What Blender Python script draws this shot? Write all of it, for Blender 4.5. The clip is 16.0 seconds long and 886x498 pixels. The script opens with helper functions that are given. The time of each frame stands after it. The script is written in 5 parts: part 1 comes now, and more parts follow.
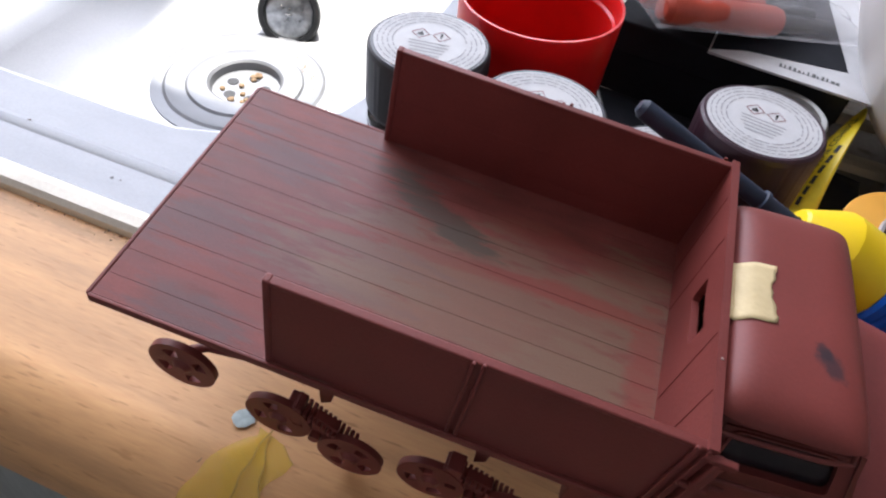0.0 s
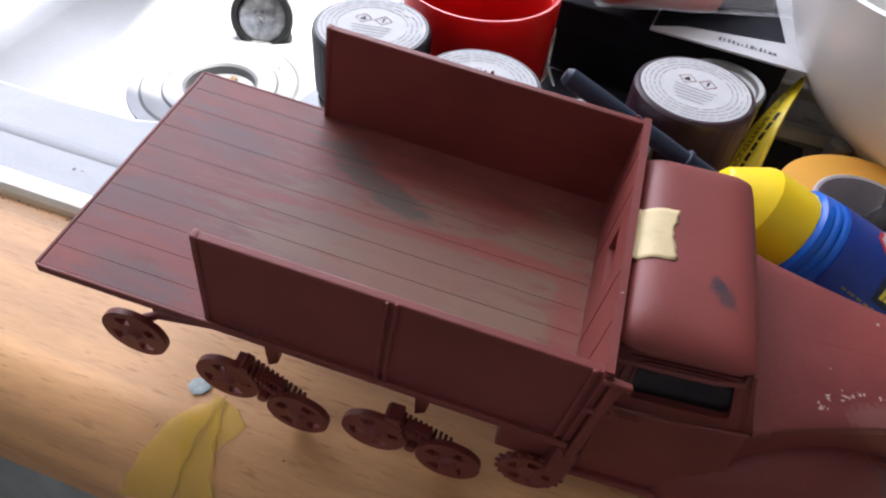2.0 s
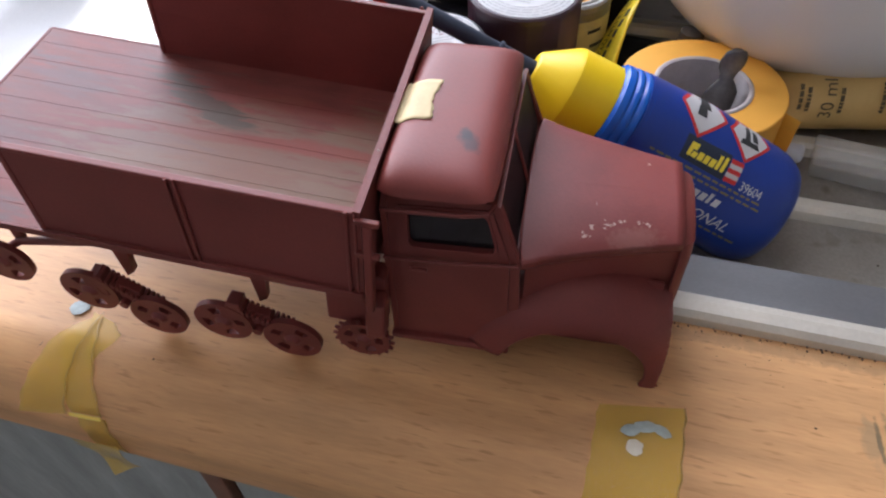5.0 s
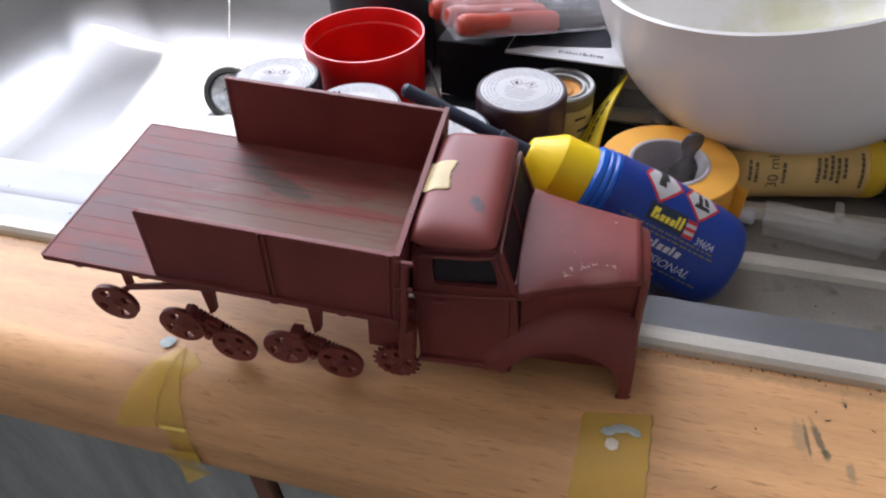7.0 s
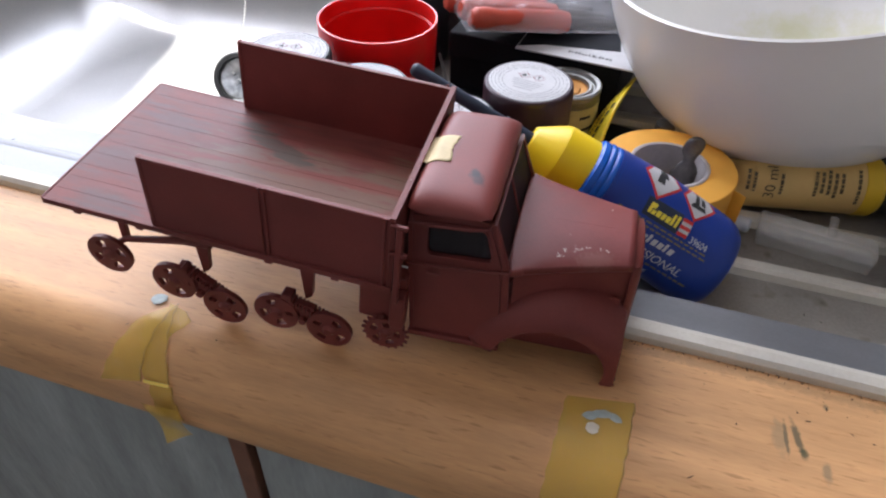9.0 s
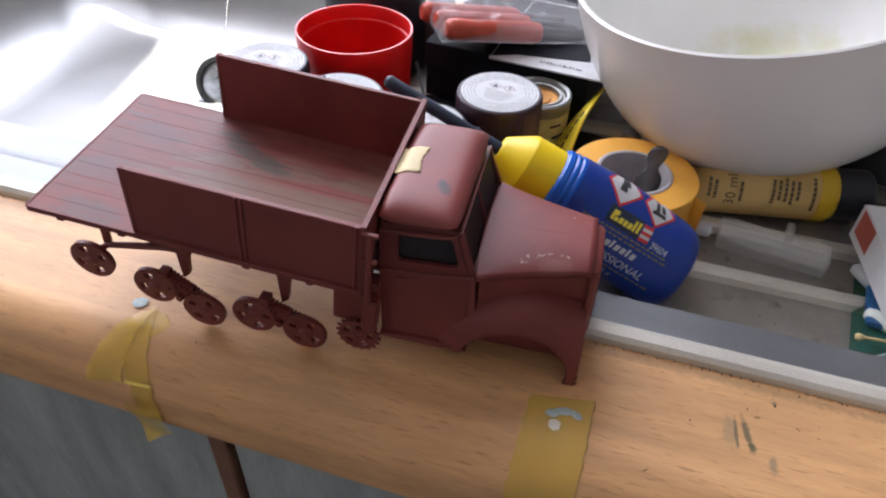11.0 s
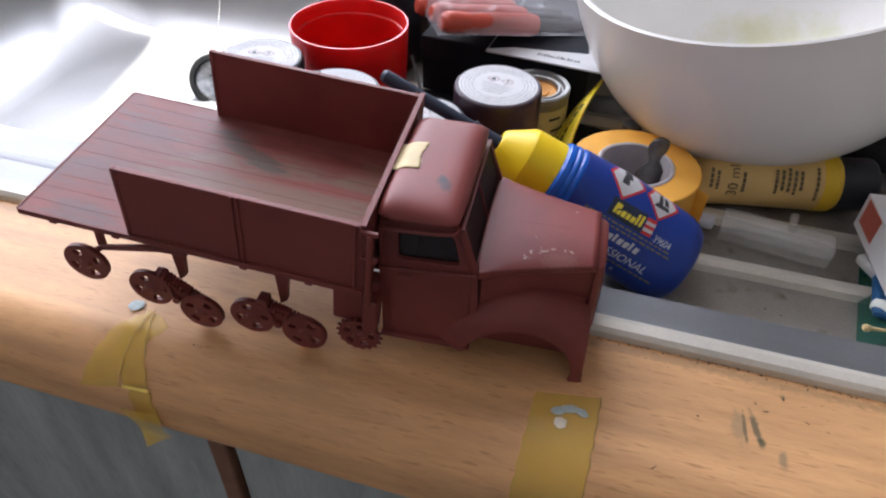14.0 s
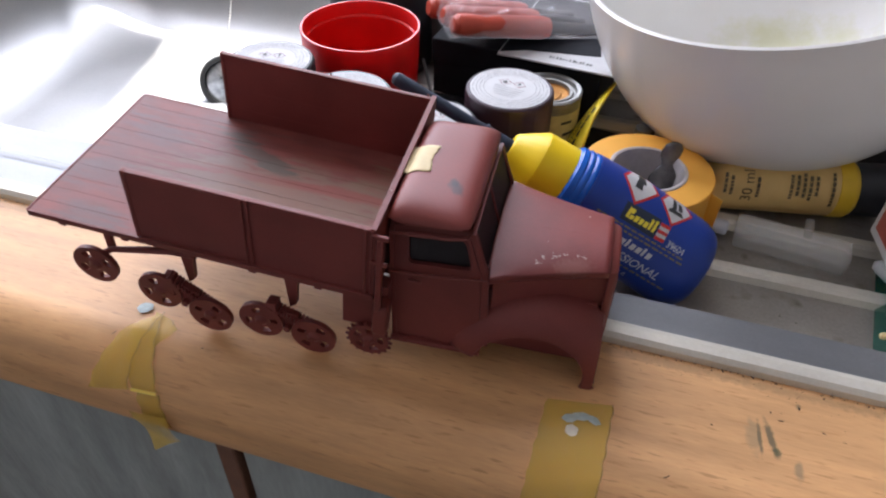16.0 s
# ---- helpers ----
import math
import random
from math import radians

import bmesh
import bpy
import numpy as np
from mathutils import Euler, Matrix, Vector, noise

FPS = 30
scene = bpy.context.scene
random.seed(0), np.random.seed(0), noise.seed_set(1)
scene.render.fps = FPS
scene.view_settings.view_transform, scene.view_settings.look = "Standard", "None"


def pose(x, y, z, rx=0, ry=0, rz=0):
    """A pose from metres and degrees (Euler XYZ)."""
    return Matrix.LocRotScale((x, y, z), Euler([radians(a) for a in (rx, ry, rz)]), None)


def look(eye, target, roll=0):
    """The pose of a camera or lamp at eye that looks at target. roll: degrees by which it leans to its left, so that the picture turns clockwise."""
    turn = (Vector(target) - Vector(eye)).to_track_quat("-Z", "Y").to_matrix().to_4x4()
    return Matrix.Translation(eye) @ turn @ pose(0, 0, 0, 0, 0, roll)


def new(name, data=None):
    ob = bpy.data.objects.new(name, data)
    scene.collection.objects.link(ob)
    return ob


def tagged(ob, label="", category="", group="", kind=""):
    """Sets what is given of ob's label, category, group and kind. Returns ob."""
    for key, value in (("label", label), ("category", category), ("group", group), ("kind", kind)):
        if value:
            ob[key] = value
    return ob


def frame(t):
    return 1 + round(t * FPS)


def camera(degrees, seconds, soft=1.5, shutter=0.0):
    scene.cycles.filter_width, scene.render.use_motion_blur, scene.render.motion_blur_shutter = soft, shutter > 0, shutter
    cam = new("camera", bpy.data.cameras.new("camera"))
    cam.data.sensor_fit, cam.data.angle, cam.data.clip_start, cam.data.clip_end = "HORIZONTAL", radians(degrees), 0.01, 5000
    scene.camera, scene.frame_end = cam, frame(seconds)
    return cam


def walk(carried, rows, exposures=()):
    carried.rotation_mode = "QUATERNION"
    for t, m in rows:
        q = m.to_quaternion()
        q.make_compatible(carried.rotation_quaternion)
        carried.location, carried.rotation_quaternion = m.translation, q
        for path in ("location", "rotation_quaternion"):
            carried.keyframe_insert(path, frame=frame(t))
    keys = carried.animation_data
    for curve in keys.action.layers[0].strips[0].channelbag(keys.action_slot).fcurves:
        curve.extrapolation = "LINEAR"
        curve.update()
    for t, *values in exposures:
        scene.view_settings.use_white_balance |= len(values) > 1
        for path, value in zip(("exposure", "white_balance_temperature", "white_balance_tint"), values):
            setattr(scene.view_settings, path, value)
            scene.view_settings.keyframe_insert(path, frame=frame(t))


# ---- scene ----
cam = camera(64.53, 16.0, soft=2.2)
# seconds, eye, target, roll
PATH = [
    (0, (-0.05339, 0.03412, 0.14736), (-0.08955, 0.16396, -0.00041), 8.25),
    (0.5, (-0.05091, 0.03331, 0.14682), (-0.08747, 0.16369, -0.00036), 7.77),
    (1, (-0.04888, 0.03240, 0.14757), (-0.08485, 0.16247, -0.00004), 7.48),
    (1.5, (-0.04589, 0.03023, 0.14832), (-0.08223, 0.16079, 0.00123), 6.97),
    (2, (-0.03646, 0.02754, 0.14873), (-0.07229, 0.15838, 0.00177), 6.05),
    (2.5, (-0.03075, 0.02536, 0.15014), (-0.06667, 0.15698, 0.00390), 4.83),
    (3, (-0.01504, 0.02201, 0.14735), (-0.04932, 0.15313, 0.00027), 4.64),
    (3.5, (-0.00211, 0.03301, 0.14361), (-0.03704, 0.16683, -0.00086), 3.39),
    (4, (0.00828, 0.04820, 0.13204), (-0.02733, 0.17870, -0.01528), 0.73),
    (4.5, (0.00717, 0.04553, 0.13731), (-0.03109, 0.16903, -0.01528), -1.91),
    (4.7, (0.00927, 0.03313, 0.14121), (-0.02832, 0.15718, -0.01110), -1.89),
    (6.8, (0.02500, -0.01834, 0.17904), (-0.01888, 0.12116, 0.04261), -3.47),
    (7, (0.02290, -0.02254, 0.17634), (-0.02128, 0.11737, 0.04043), -3.22),
    (7.5, (0.03060, -0.02567, 0.17739), (-0.01519, 0.11607, 0.04393), -2.54),
    (8, (0.02215, -0.02835, 0.17167), (-0.02122, 0.11472, 0.03882), 0.15),
    (8.2, (0.02345, -0.02855, 0.16827), (-0.02072, 0.11398, 0.03510), 0.79),
    (10.3, (0.02771, -0.03534, 0.17523), (-0.01457, 0.10781, 0.04211), 2.27),
    (10.5, (0.02904, -0.03523, 0.17661), (-0.01302, 0.10802, 0.04352), 2.17),
    (11, (0.03167, -0.03561, 0.17725), (-0.00813, 0.10825, 0.04413), 2.55),
    (11.5, (0.03407, -0.03588, 0.17880), (-0.00355, 0.10780, 0.04486), 2.81),
    (12, (0.03328, -0.03474, 0.17868), (-0.00310, 0.10895, 0.04440), 2.88),
    (12.5, (0.03109, -0.03394, 0.17752), (-0.00513, 0.10965, 0.04310), 2.83),
    (13, (0.02981, -0.03285, 0.17632), (-0.00701, 0.11008, 0.04136), 2.64),
    (13.5, (0.03124, -0.03279, 0.17441), (-0.00671, 0.11031, 0.03993), 2.14),
    (14, (0.02971, -0.03278, 0.17503), (-0.00905, 0.11042, 0.04091), 1.82),
    (14.5, (0.03062, -0.03255, 0.17396), (-0.00907, 0.11084, 0.04031), 1.31),
    (15, (0.02794, -0.03186, 0.17575), (-0.01231, 0.11161, 0.04235), 1.13),
    (15.5, (0.02765, -0.03102, 0.17462), (-0.01386, 0.11265, 0.04182), 1.08),
    (16, (0.02848, -0.03113, 0.17395), (-0.01273, 0.11188, 0.04034), 1.57),
]
walk(cam, [(t, look(eye, target, roll)) for t, eye, target, roll in PATH],
     exposures=((0.0, 1.16), (1.5, 1.22), (3.0, 1.35), (4.5, 1.56), (7.0, 1.38), (10.5, 1.40), (16.0, 1.40)))

# ---- light ----
world = bpy.data.worlds.new("world")
scene.world = world
world.use_nodes = True
wn = world.node_tree
sky = wn.nodes.new("ShaderNodeTexSky")
sky.sky_type, sky.sun_disc = "NISHITA", False
sky.sun_elevation, sky.sun_rotation = radians(71), radians(-12)
wn.links.new(sky.outputs[0], wn.nodes["Background"].inputs[0])
wn.nodes["Background"].inputs[1].default_value = 0.05
scene.view_settings.exposure = 0.0

# the window over the sink: opening in x and z, sky light in it, and the sun that falls into the basin
WINDOW = (-1.60, -0.10, 0.16, 1.34)
window_light = new("window_light", bpy.data.lights.new("window_light", "AREA"))
window_light.data.shape, window_light.data.size, window_light.data.size_y = "RECTANGLE", 1.48, 1.16
window_light.data.energy, window_light.data.color = 16.7, (0.935, 0.96, 1.11)
window_light.matrix_world = look((-0.85, 0.75, 0.75), (-0.50, -0.5, 0.15))
sun = new("sun", bpy.data.lights.new("sun", "SUN"))
sun.data.energy, sun.data.angle, sun.data.color = 5.0, radians(0.5), (1.0, 0.95, 0.88)
sun.matrix_world = look((-0.512, 0.860, 1.340), (-0.404, 0.354, -0.155))


# ---- materials ----
def material(name, colour, rough=0.5, metal=0.0, grain=0.0, scale=60.0, stretch=(1, 1, 1), bump=0.0, second=None, spots=None, coat=0.0,
             ior=1.45, fine=900.0, gloss_var=0.0):
    m = bpy.data.materials.new(name)
    m.use_nodes = True
    nt = m.node_tree
    b = nt.nodes["Principled BSDF"]
    b.inputs["Roughness"].default_value, b.inputs["Metallic"].default_value = rough, metal
    b.inputs["IOR"].default_value = ior
    b.inputs["Coat Weight"].default_value = coat
    co = nt.nodes.new("ShaderNodeTexCoord")
    mp = nt.nodes.new("ShaderNodeMapping")
    mp.inputs["Scale"].default_value = stretch
    nt.links.new(co.outputs["Object"], mp.inputs[0])
    big = nt.nodes.new("ShaderNodeTexNoise")
    big.inputs["Scale"].default_value, big.inputs["Detail"].default_value = scale, 6
    small = nt.nodes.new("ShaderNodeTexNoise")
    small.inputs["Scale"].default_value, small.inputs["Detail"].default_value = fine, 3
    nt.links.new(mp.outputs[0], big.inputs["Vector"])
    nt.links.new(mp.outputs[0], small.inputs["Vector"])
    ramp = nt.nodes.new("ShaderNodeValToRGB")
    ramp.color_ramp.elements[0].position, ramp.color_ramp.elements[1].position = 0.32, 0.68
    dark = second or tuple(c * (1 - grain) for c in colour)
    light = colour if second else tuple(min(1, c * (1 + grain)) for c in colour)
    ramp.color_ramp.elements[0].color, ramp.color_ramp.elements[1].color = (*dark, 1), (*light, 1)
    nt.links.new(big.outputs[0], ramp.inputs[0])
    mix = nt.nodes.new("ShaderNodeMix")
    mix.data_type, mix.blend_type = "RGBA", "OVERLAY"
    mix.inputs[0].default_value = min(0.5, grain)
    nt.links.new(ramp.outputs[0], mix.inputs[6])
    nt.links.new(small.outputs[0], mix.inputs[7])
    out = mix.outputs[2]
    if spots:
        vor = nt.nodes.new("ShaderNodeTexNoise")
        vor.inputs["Scale"].default_value, vor.inputs["Detail"].default_value = spots[1], 2
        nt.links.new(mp.outputs[0], vor.inputs["Vector"])
        cut = nt.nodes.new("ShaderNodeValToRGB")
        cut.color_ramp.elements[0].position, cut.color_ramp.elements[1].position = spots[2], spots[2] + spots[3]
        nt.links.new(vor.outputs[0], cut.inputs[0])
        over = nt.nodes.new("ShaderNodeMix")
        over.data_type = "RGBA"
        nt.links.new(cut.outputs[0], over.inputs[0])
        nt.links.new(out, over.inputs[6])
        over.inputs[7].default_value = (*spots[0], 1)
        out = over.outputs[2]
    nt.links.new(out, b.inputs["Base Color"])
    if gloss_var:
        mr = nt.nodes.new("ShaderNodeMapRange")
        mr.inputs[3].default_value, mr.inputs[4].default_value = rough - gloss_var, rough + gloss_var
        nt.links.new(big.outputs[0], mr.inputs[0])
        nt.links.new(mr.outputs[0], b.inputs["Roughness"])
    if bump:
        bp = nt.nodes.new("ShaderNodeBump")
        bp.inputs["Strength"].default_value, bp.inputs["Distance"].default_value = bump, 0.0005
        nt.links.new(small.outputs[0], bp.inputs["Height"])
        nt.links.new(bp.outputs[0], b.inputs["Normal"])
    return m


def glassy(name, colour, rough=0.05, ior=1.45):
    m = bpy.data.materials.new(name)
    m.use_nodes = True
    b = m.node_tree.nodes["Principled BSDF"]
    b.inputs["Base Color"].default_value = (*colour, 1)
    b.inputs["Roughness"].default_value, b.inputs["Transmission Weight"].default_value, b.inputs["IOR"].default_value = rough, 1.0, ior
    return m


M_WOOD = material("beech_worktop", (0.59, 0.325, 0.145), 0.50, grain=0.17, scale=16, stretch=(1, 8, 8), bump=0.06, fine=170, gloss_var=0.07, spots=((0.46, 0.24, 0.10), 120, 0.60, 0.09))
M_GREY = material("grey_laminate", (0.28, 0.31, 0.30), 0.5, grain=0.22, scale=12, stretch=(5, 5, 1.0), bump=0.05, fine=120)
M_EDGE = material("brown_edging", (0.16, 0.07, 0.04), 0.5, grain=0.2)
M_STEEL = material("brushed_steel", (0.205, 0.210, 0.220), 0.50, metal=0.65, grain=0.13, scale=18, stretch=(1, 3, 3), bump=0.05, gloss_var=0.10)
M_RED = material("oxide_red_plastic", (0.165, 0.035, 0.030), 0.48, grain=0.14, scale=45, bump=0.10, fine=1500, gloss_var=0.08)
M_DARK = material("dark_plastic", (0.02, 0.02, 0.022), 0.45, grain=0.3)
M_WALL = material("wall_paint", (0.57, 0.56, 0.54), 0.8, grain=0.05, scale=3)


# ---- mesh helpers ----
def link_mesh(name, bm, mat, parent=None, label="", smooth=True):
    me = bpy.data.meshes.new(name)
    bm.normal_update()
    bm.to_mesh(me)
    bm.free()
    me.materials.append(mat)
    if smooth:
        for p in me.polygons:
            p.use_smooth = True
        me.set_sharp_from_angle(angle=radians(20))
    ob = new(name, me)
    if parent is not None:
        ob.parent = parent
    if label:
        tagged(ob, label)
    return ob


def part(name, bm, mat, parent, label="", smooth=True):
    return link_mesh(name, bm, mat, parent, label, smooth)


def thing(name, m, label, category, group="", kind=""):
    ob = new(name)
    ob.empty_display_size = 0.01
    ob.matrix_world = m
    return tagged(ob, label, category, group, kind)


def box(bm, lo, hi, bevel=0.0, segments=2):
    r = bmesh.ops.create_cube(bm, size=1.0)
    vs = r["verts"]
    for v in vs:
        v.co = Vector([l + (c + 0.5) * (h - l) for c, l, h in zip(v.co, lo, hi)])
    if bevel:
        es = list({e for v in vs for e in v.link_edges})
        bmesh.ops.bevel(bm, geom=es, offset=bevel, segments=segments, affect="EDGES", profile=0.5)
    return bm


def boxes(*items, bevel=0.0):
    bm = bmesh.new()
    for lo, hi in items:
        box(bm, lo, hi, bevel)
    return bm


def lathe(profile, n=48, start=0.0, end=2 * math.pi, close=True, bm=None, m=None, wobble=None):
    """A surface of revolution about z from (radius, height) pairs."""
    bm = bm or bmesh.new()
    rings = []
    full = abs(end - start - 2 * math.pi) < 1e-6
    count = n if full else n + 1
    for r, z in profile:
        if r < 1e-7:
            v = bm.verts.new((0, 0, z))
            rings.append([v] * count)
        else:
            ring = []
            for k in range(count):
                a = start + (end - start) * k / n
                rr = r * (wobble(a, z) if wobble else 1)
                ring.append(bm.verts.new((rr * math.cos(a), rr * math.sin(a), z)))
            rings.append(ring)
    for a, b in zip(rings, rings[1:]):
        for k in range(n):
            q = [a[k], a[(k + 1) % count], b[(k + 1) % count], b[k]]
            u = list(dict.fromkeys(q))
            if len(u) > 2:
                try:
                    bm.faces.new(u)
                except ValueError:
                    pass
    if m is not None:
        done = {v for ring in rings for v in ring}
        for v in done:
            v.co = m @ v.co
    return bm


def loft(rings, closed=True, cap=True, bm=None):
    """Joins rings of equal length into a skin."""
    bm = bm or bmesh.new()
    vr = [[bm.verts.new(p) for p in ring] for ring in rings]
    n = len(vr[0])
    for a, b in zip(vr, vr[1:]):
        for k in range(n if closed else n - 1):
            bm.faces.new((a[k], a[(k + 1) % n], b[(k + 1) % n], b[k]))
    if cap:
        bm.faces.new(list(reversed(vr[0])))
        bm.faces.new(vr[-1])
    return bm


def extrude_outline(points, axis_lo, axis_hi, put):
    """A prism: points is a 2D outline, put(u, v, w) lays it into space."""
    return loft([[put(u, v, w) for u, v in points] for w in (axis_lo, axis_hi)])


def tube(points, radius, n=20, bm=None, cap=True):
    """A round bar along points; radius may be one number or one for each point."""
    bm = bm or bmesh.new()
    pts = [Vector(p) for p in points]
    rad = radius if isinstance(radius, (list, tuple)) else [radius] * len(pts)
    rings = []
    side = None
    for k, p in enumerate(pts):
        d = (pts[min(k + 1, len(pts) - 1)] - pts[max(k - 1, 0)]).normalized()
        if side is None:
            side = d.orthogonal().normalized()
        side = (side - d * side.dot(d)).normalized()
        up = d.cross(side)
        rings.append([p + rad[k] * (math.cos(a) * side + math.sin(a) * up) for a in (2 * math.pi * j / n for j in range(n))])
    return loft(rings, cap=cap, bm=bm)


def fixed_normals(bm):
    bmesh.ops.recalc_face_normals(bm, faces=bm.faces)
    return bm


# ---- more helpers ----
mm = 0.001


def along_ray(poly, cx, cy, a):
    """The point where a ray from (cx, cy) at the angle a meets the outline poly."""
    dx, dy = math.cos(a), math.sin(a)
    best = None
    for (x1, y1), (x2, y2) in zip(poly, poly[1:] + poly[:1]):
        ex, ey = x2 - x1, y2 - y1
        det = dx * -ey + dy * ex
        if abs(det) < 1e-12:
            continue
        t = ((x1 - cx) * -ey + (y1 - cy) * ex) / det
        s = (dx * (y1 - cy) - dy * (x1 - cx)) / det
        if t > 0 and -1e-9 <= s <= 1 + 1e-9 and (best is None or t < best):
            best = t
    return (cx + dx * best, cy + dy * best)


def rounded(lo, hi, r, n=6):
    (x0, y0), (x1, y1) = lo, hi
    pts = []
    for cx, cy, a0 in ((x1 - r, y1 - r, 0), (x0 + r, y1 - r, 90), (x0 + r, y0 + r, 180), (x1 - r, y0 + r, 270)):
        for k in range(n + 1):
            a = radians(a0 + 90 * k / n)
            pts.append((cx + r * math.cos(a), cy + r * math.sin(a)))
    return pts


def plate_with_hole(outer, inner, put, thick, n=64, bm=None):
    """A plate of the given thickness with one hole; put(u, v, w) lays it into space."""
    bm = bm or bmesh.new()
    cx = sum(p[0] for p in inner) / len(inner)
    cy = sum(p[1] for p in inner) / len(inner)
    angles = sorted({2 * math.pi * k / n for k in range(n)} | {math.atan2(y - cy, x - cx) % (2 * math.pi) for x, y in outer})
    loops = []
    for w in (0.0, thick):
        for poly in (outer, inner):
            loops.append([bm.verts.new(put(*along_ray(poly, cx, cy, a), w)) for a in angles])
    o0, i0, o1, i1 = loops
    m = len(angles)
    for k in range(m):
        j = (k + 1) % m
        for q in ((o0[k], o0[j], i0[j], i0[k]), (o1[j], o1[k], i1[k], i1[j]), (o0[j], o0[k], o1[k], o1[j]), (i0[k], i0[j], i1[j], i1[k])):
            bm.faces.new(q)
    return fixed_normals(bm)


def text_verts(body, size, spacing=1.0):
    """The outline faces of a text as (vertices, faces), built from the built-in font."""
    cu = bpy.data.curves.new("text", "FONT")
    cu.body, cu.size, cu.space_character, cu.resolution_u = body, size, spacing, 3
    ob = bpy.data.objects.new("text", cu)
    scene.collection.objects.link(ob)
    me = bpy.data.meshes.new_from_object(ob.evaluated_get(bpy.context.evaluated_depsgraph_get()))
    vs, fs = [tuple(v.co) for v in me.vertices], [tuple(p.vertices) for p in me.polygons]
    bpy.data.objects.remove(ob)
    bpy.data.curves.remove(cu)
    bpy.data.meshes.remove(me)
    return vs, fs


def lettering(body, size, put, bm=None, spacing=1.0, bold=0.0):
    bm = bm or bmesh.new()
    vs, fs = text_verts(body, size, spacing)
    made = [bm.verts.new(put(x, y)) for x, y, _ in vs]
    for f in fs:
        try:
            bm.faces.new([made[k] for k in f])
        except ValueError:
            pass
    return bm


def patch(outline, put, steps=6, bm=None):
    """A thin sheet over a curved surface: the quad outline (4 corners) is divided finely and laid by put(u, v)."""
    bm = bm or bmesh.new()
    (a, b, c, d) = [Vector((*p, 0)) for p in outline]
    grid = []
    for i in range(steps + 1):
        row = []
        for j in range(steps + 1):
            s, t = i / steps, j / steps
            p = a.lerp(b, s).lerp(d.lerp(c, s), t)
            row.append(bm.verts.new(put(p.x, p.y)))
        grid.append(row)
    for i in range(steps):
        for j in range(steps):
            bm.faces.new((grid[i][j], grid[i + 1][j], grid[i + 1][j + 1], grid[i][j + 1]))
    return bm


def stained(mat, stains, seed_scale=180.0, streak=(1, 1, 1), edge=(0.55, 1.1), ragged=1.6):
    """Adds paint wear and smudges with a shape of their own: rows of (centre, radii, colour, strength), in metres of the object."""
    nt = mat.node_tree
    b = nt.nodes["Principled BSDF"]
    out = b.inputs["Base Color"].links[0].from_socket
    co = nt.nodes.new("ShaderNodeTexCoord")
    noi = nt.nodes.new("ShaderNodeTexNoise")
    noi.inputs["Scale"].default_value, noi.inputs["Detail"].default_value, noi.inputs["Roughness"].default_value = seed_scale, 5, 0.65
    strm = nt.nodes.new("ShaderNodeMapping")
    strm.inputs["Scale"].default_value = streak
    nt.links.new(co.outputs["Object"], strm.inputs[0])
    nt.links.new(strm.outputs[0], noi.inputs["Vector"])
    for centre, radii, colour, strength in stains:
        sub = nt.nodes.new("ShaderNodeVectorMath")
        sub.operation = "SUBTRACT"
        sub.inputs[1].default_value = centre
        nt.links.new(co.outputs["Object"], sub.inputs[0])
        turn = nt.nodes.new("ShaderNodeVectorRotate")
        turn.rotation_type = "Z_AXIS"
        turn.inputs["Angle"].default_value = -radii[3] if len(radii) > 3 else 0.0
        nt.links.new(sub.outputs[0], turn.inputs["Vector"])
        div = nt.nodes.new("ShaderNodeVectorMath")
        div.operation = "DIVIDE"
        div.inputs[1].default_value = radii[:3]
        nt.links.new(turn.outputs[0], div.inputs[0])
        ln = nt.nodes.new("ShaderNodeVectorMath")
        ln.operation = "LENGTH"
        nt.links.new(div.outputs[0], ln.inputs[0])
        add = nt.nodes.new("ShaderNodeMath")
        add.operation = "MULTIPLY_ADD"
        add.inputs[1].default_value, add.inputs[2].default_value = ragged, -ragged / 2
        nt.links.new(noi.outputs[0], add.inputs[0])
        tot = nt.nodes.new("ShaderNodeMath")
        nt.links.new(ln.outputs["Value"], tot.inputs[0])
        nt.links.new(add.outputs[0], tot.inputs[1])
        mr = nt.nodes.new("ShaderNodeMapRange")
        mr.inputs[1].default_value, mr.inputs[2].default_value = edge
        mr.inputs[3].default_value, mr.inputs[4].default_value = strength, 0.0
        nt.links.new(tot.outputs[0], mr.inputs[0])
        mix = nt.nodes.new("ShaderNodeMix")
        mix.data_type = "RGBA"
        nt.links.new(mr.outputs[0], mix.inputs[0])
        nt.links.new(out, mix.inputs[6])
        mix.inputs[7].default_value = (*colour, 1)
        out = mix.outputs[2]
    nt.links.new(out, b.inputs["Base Color"])
    return mat


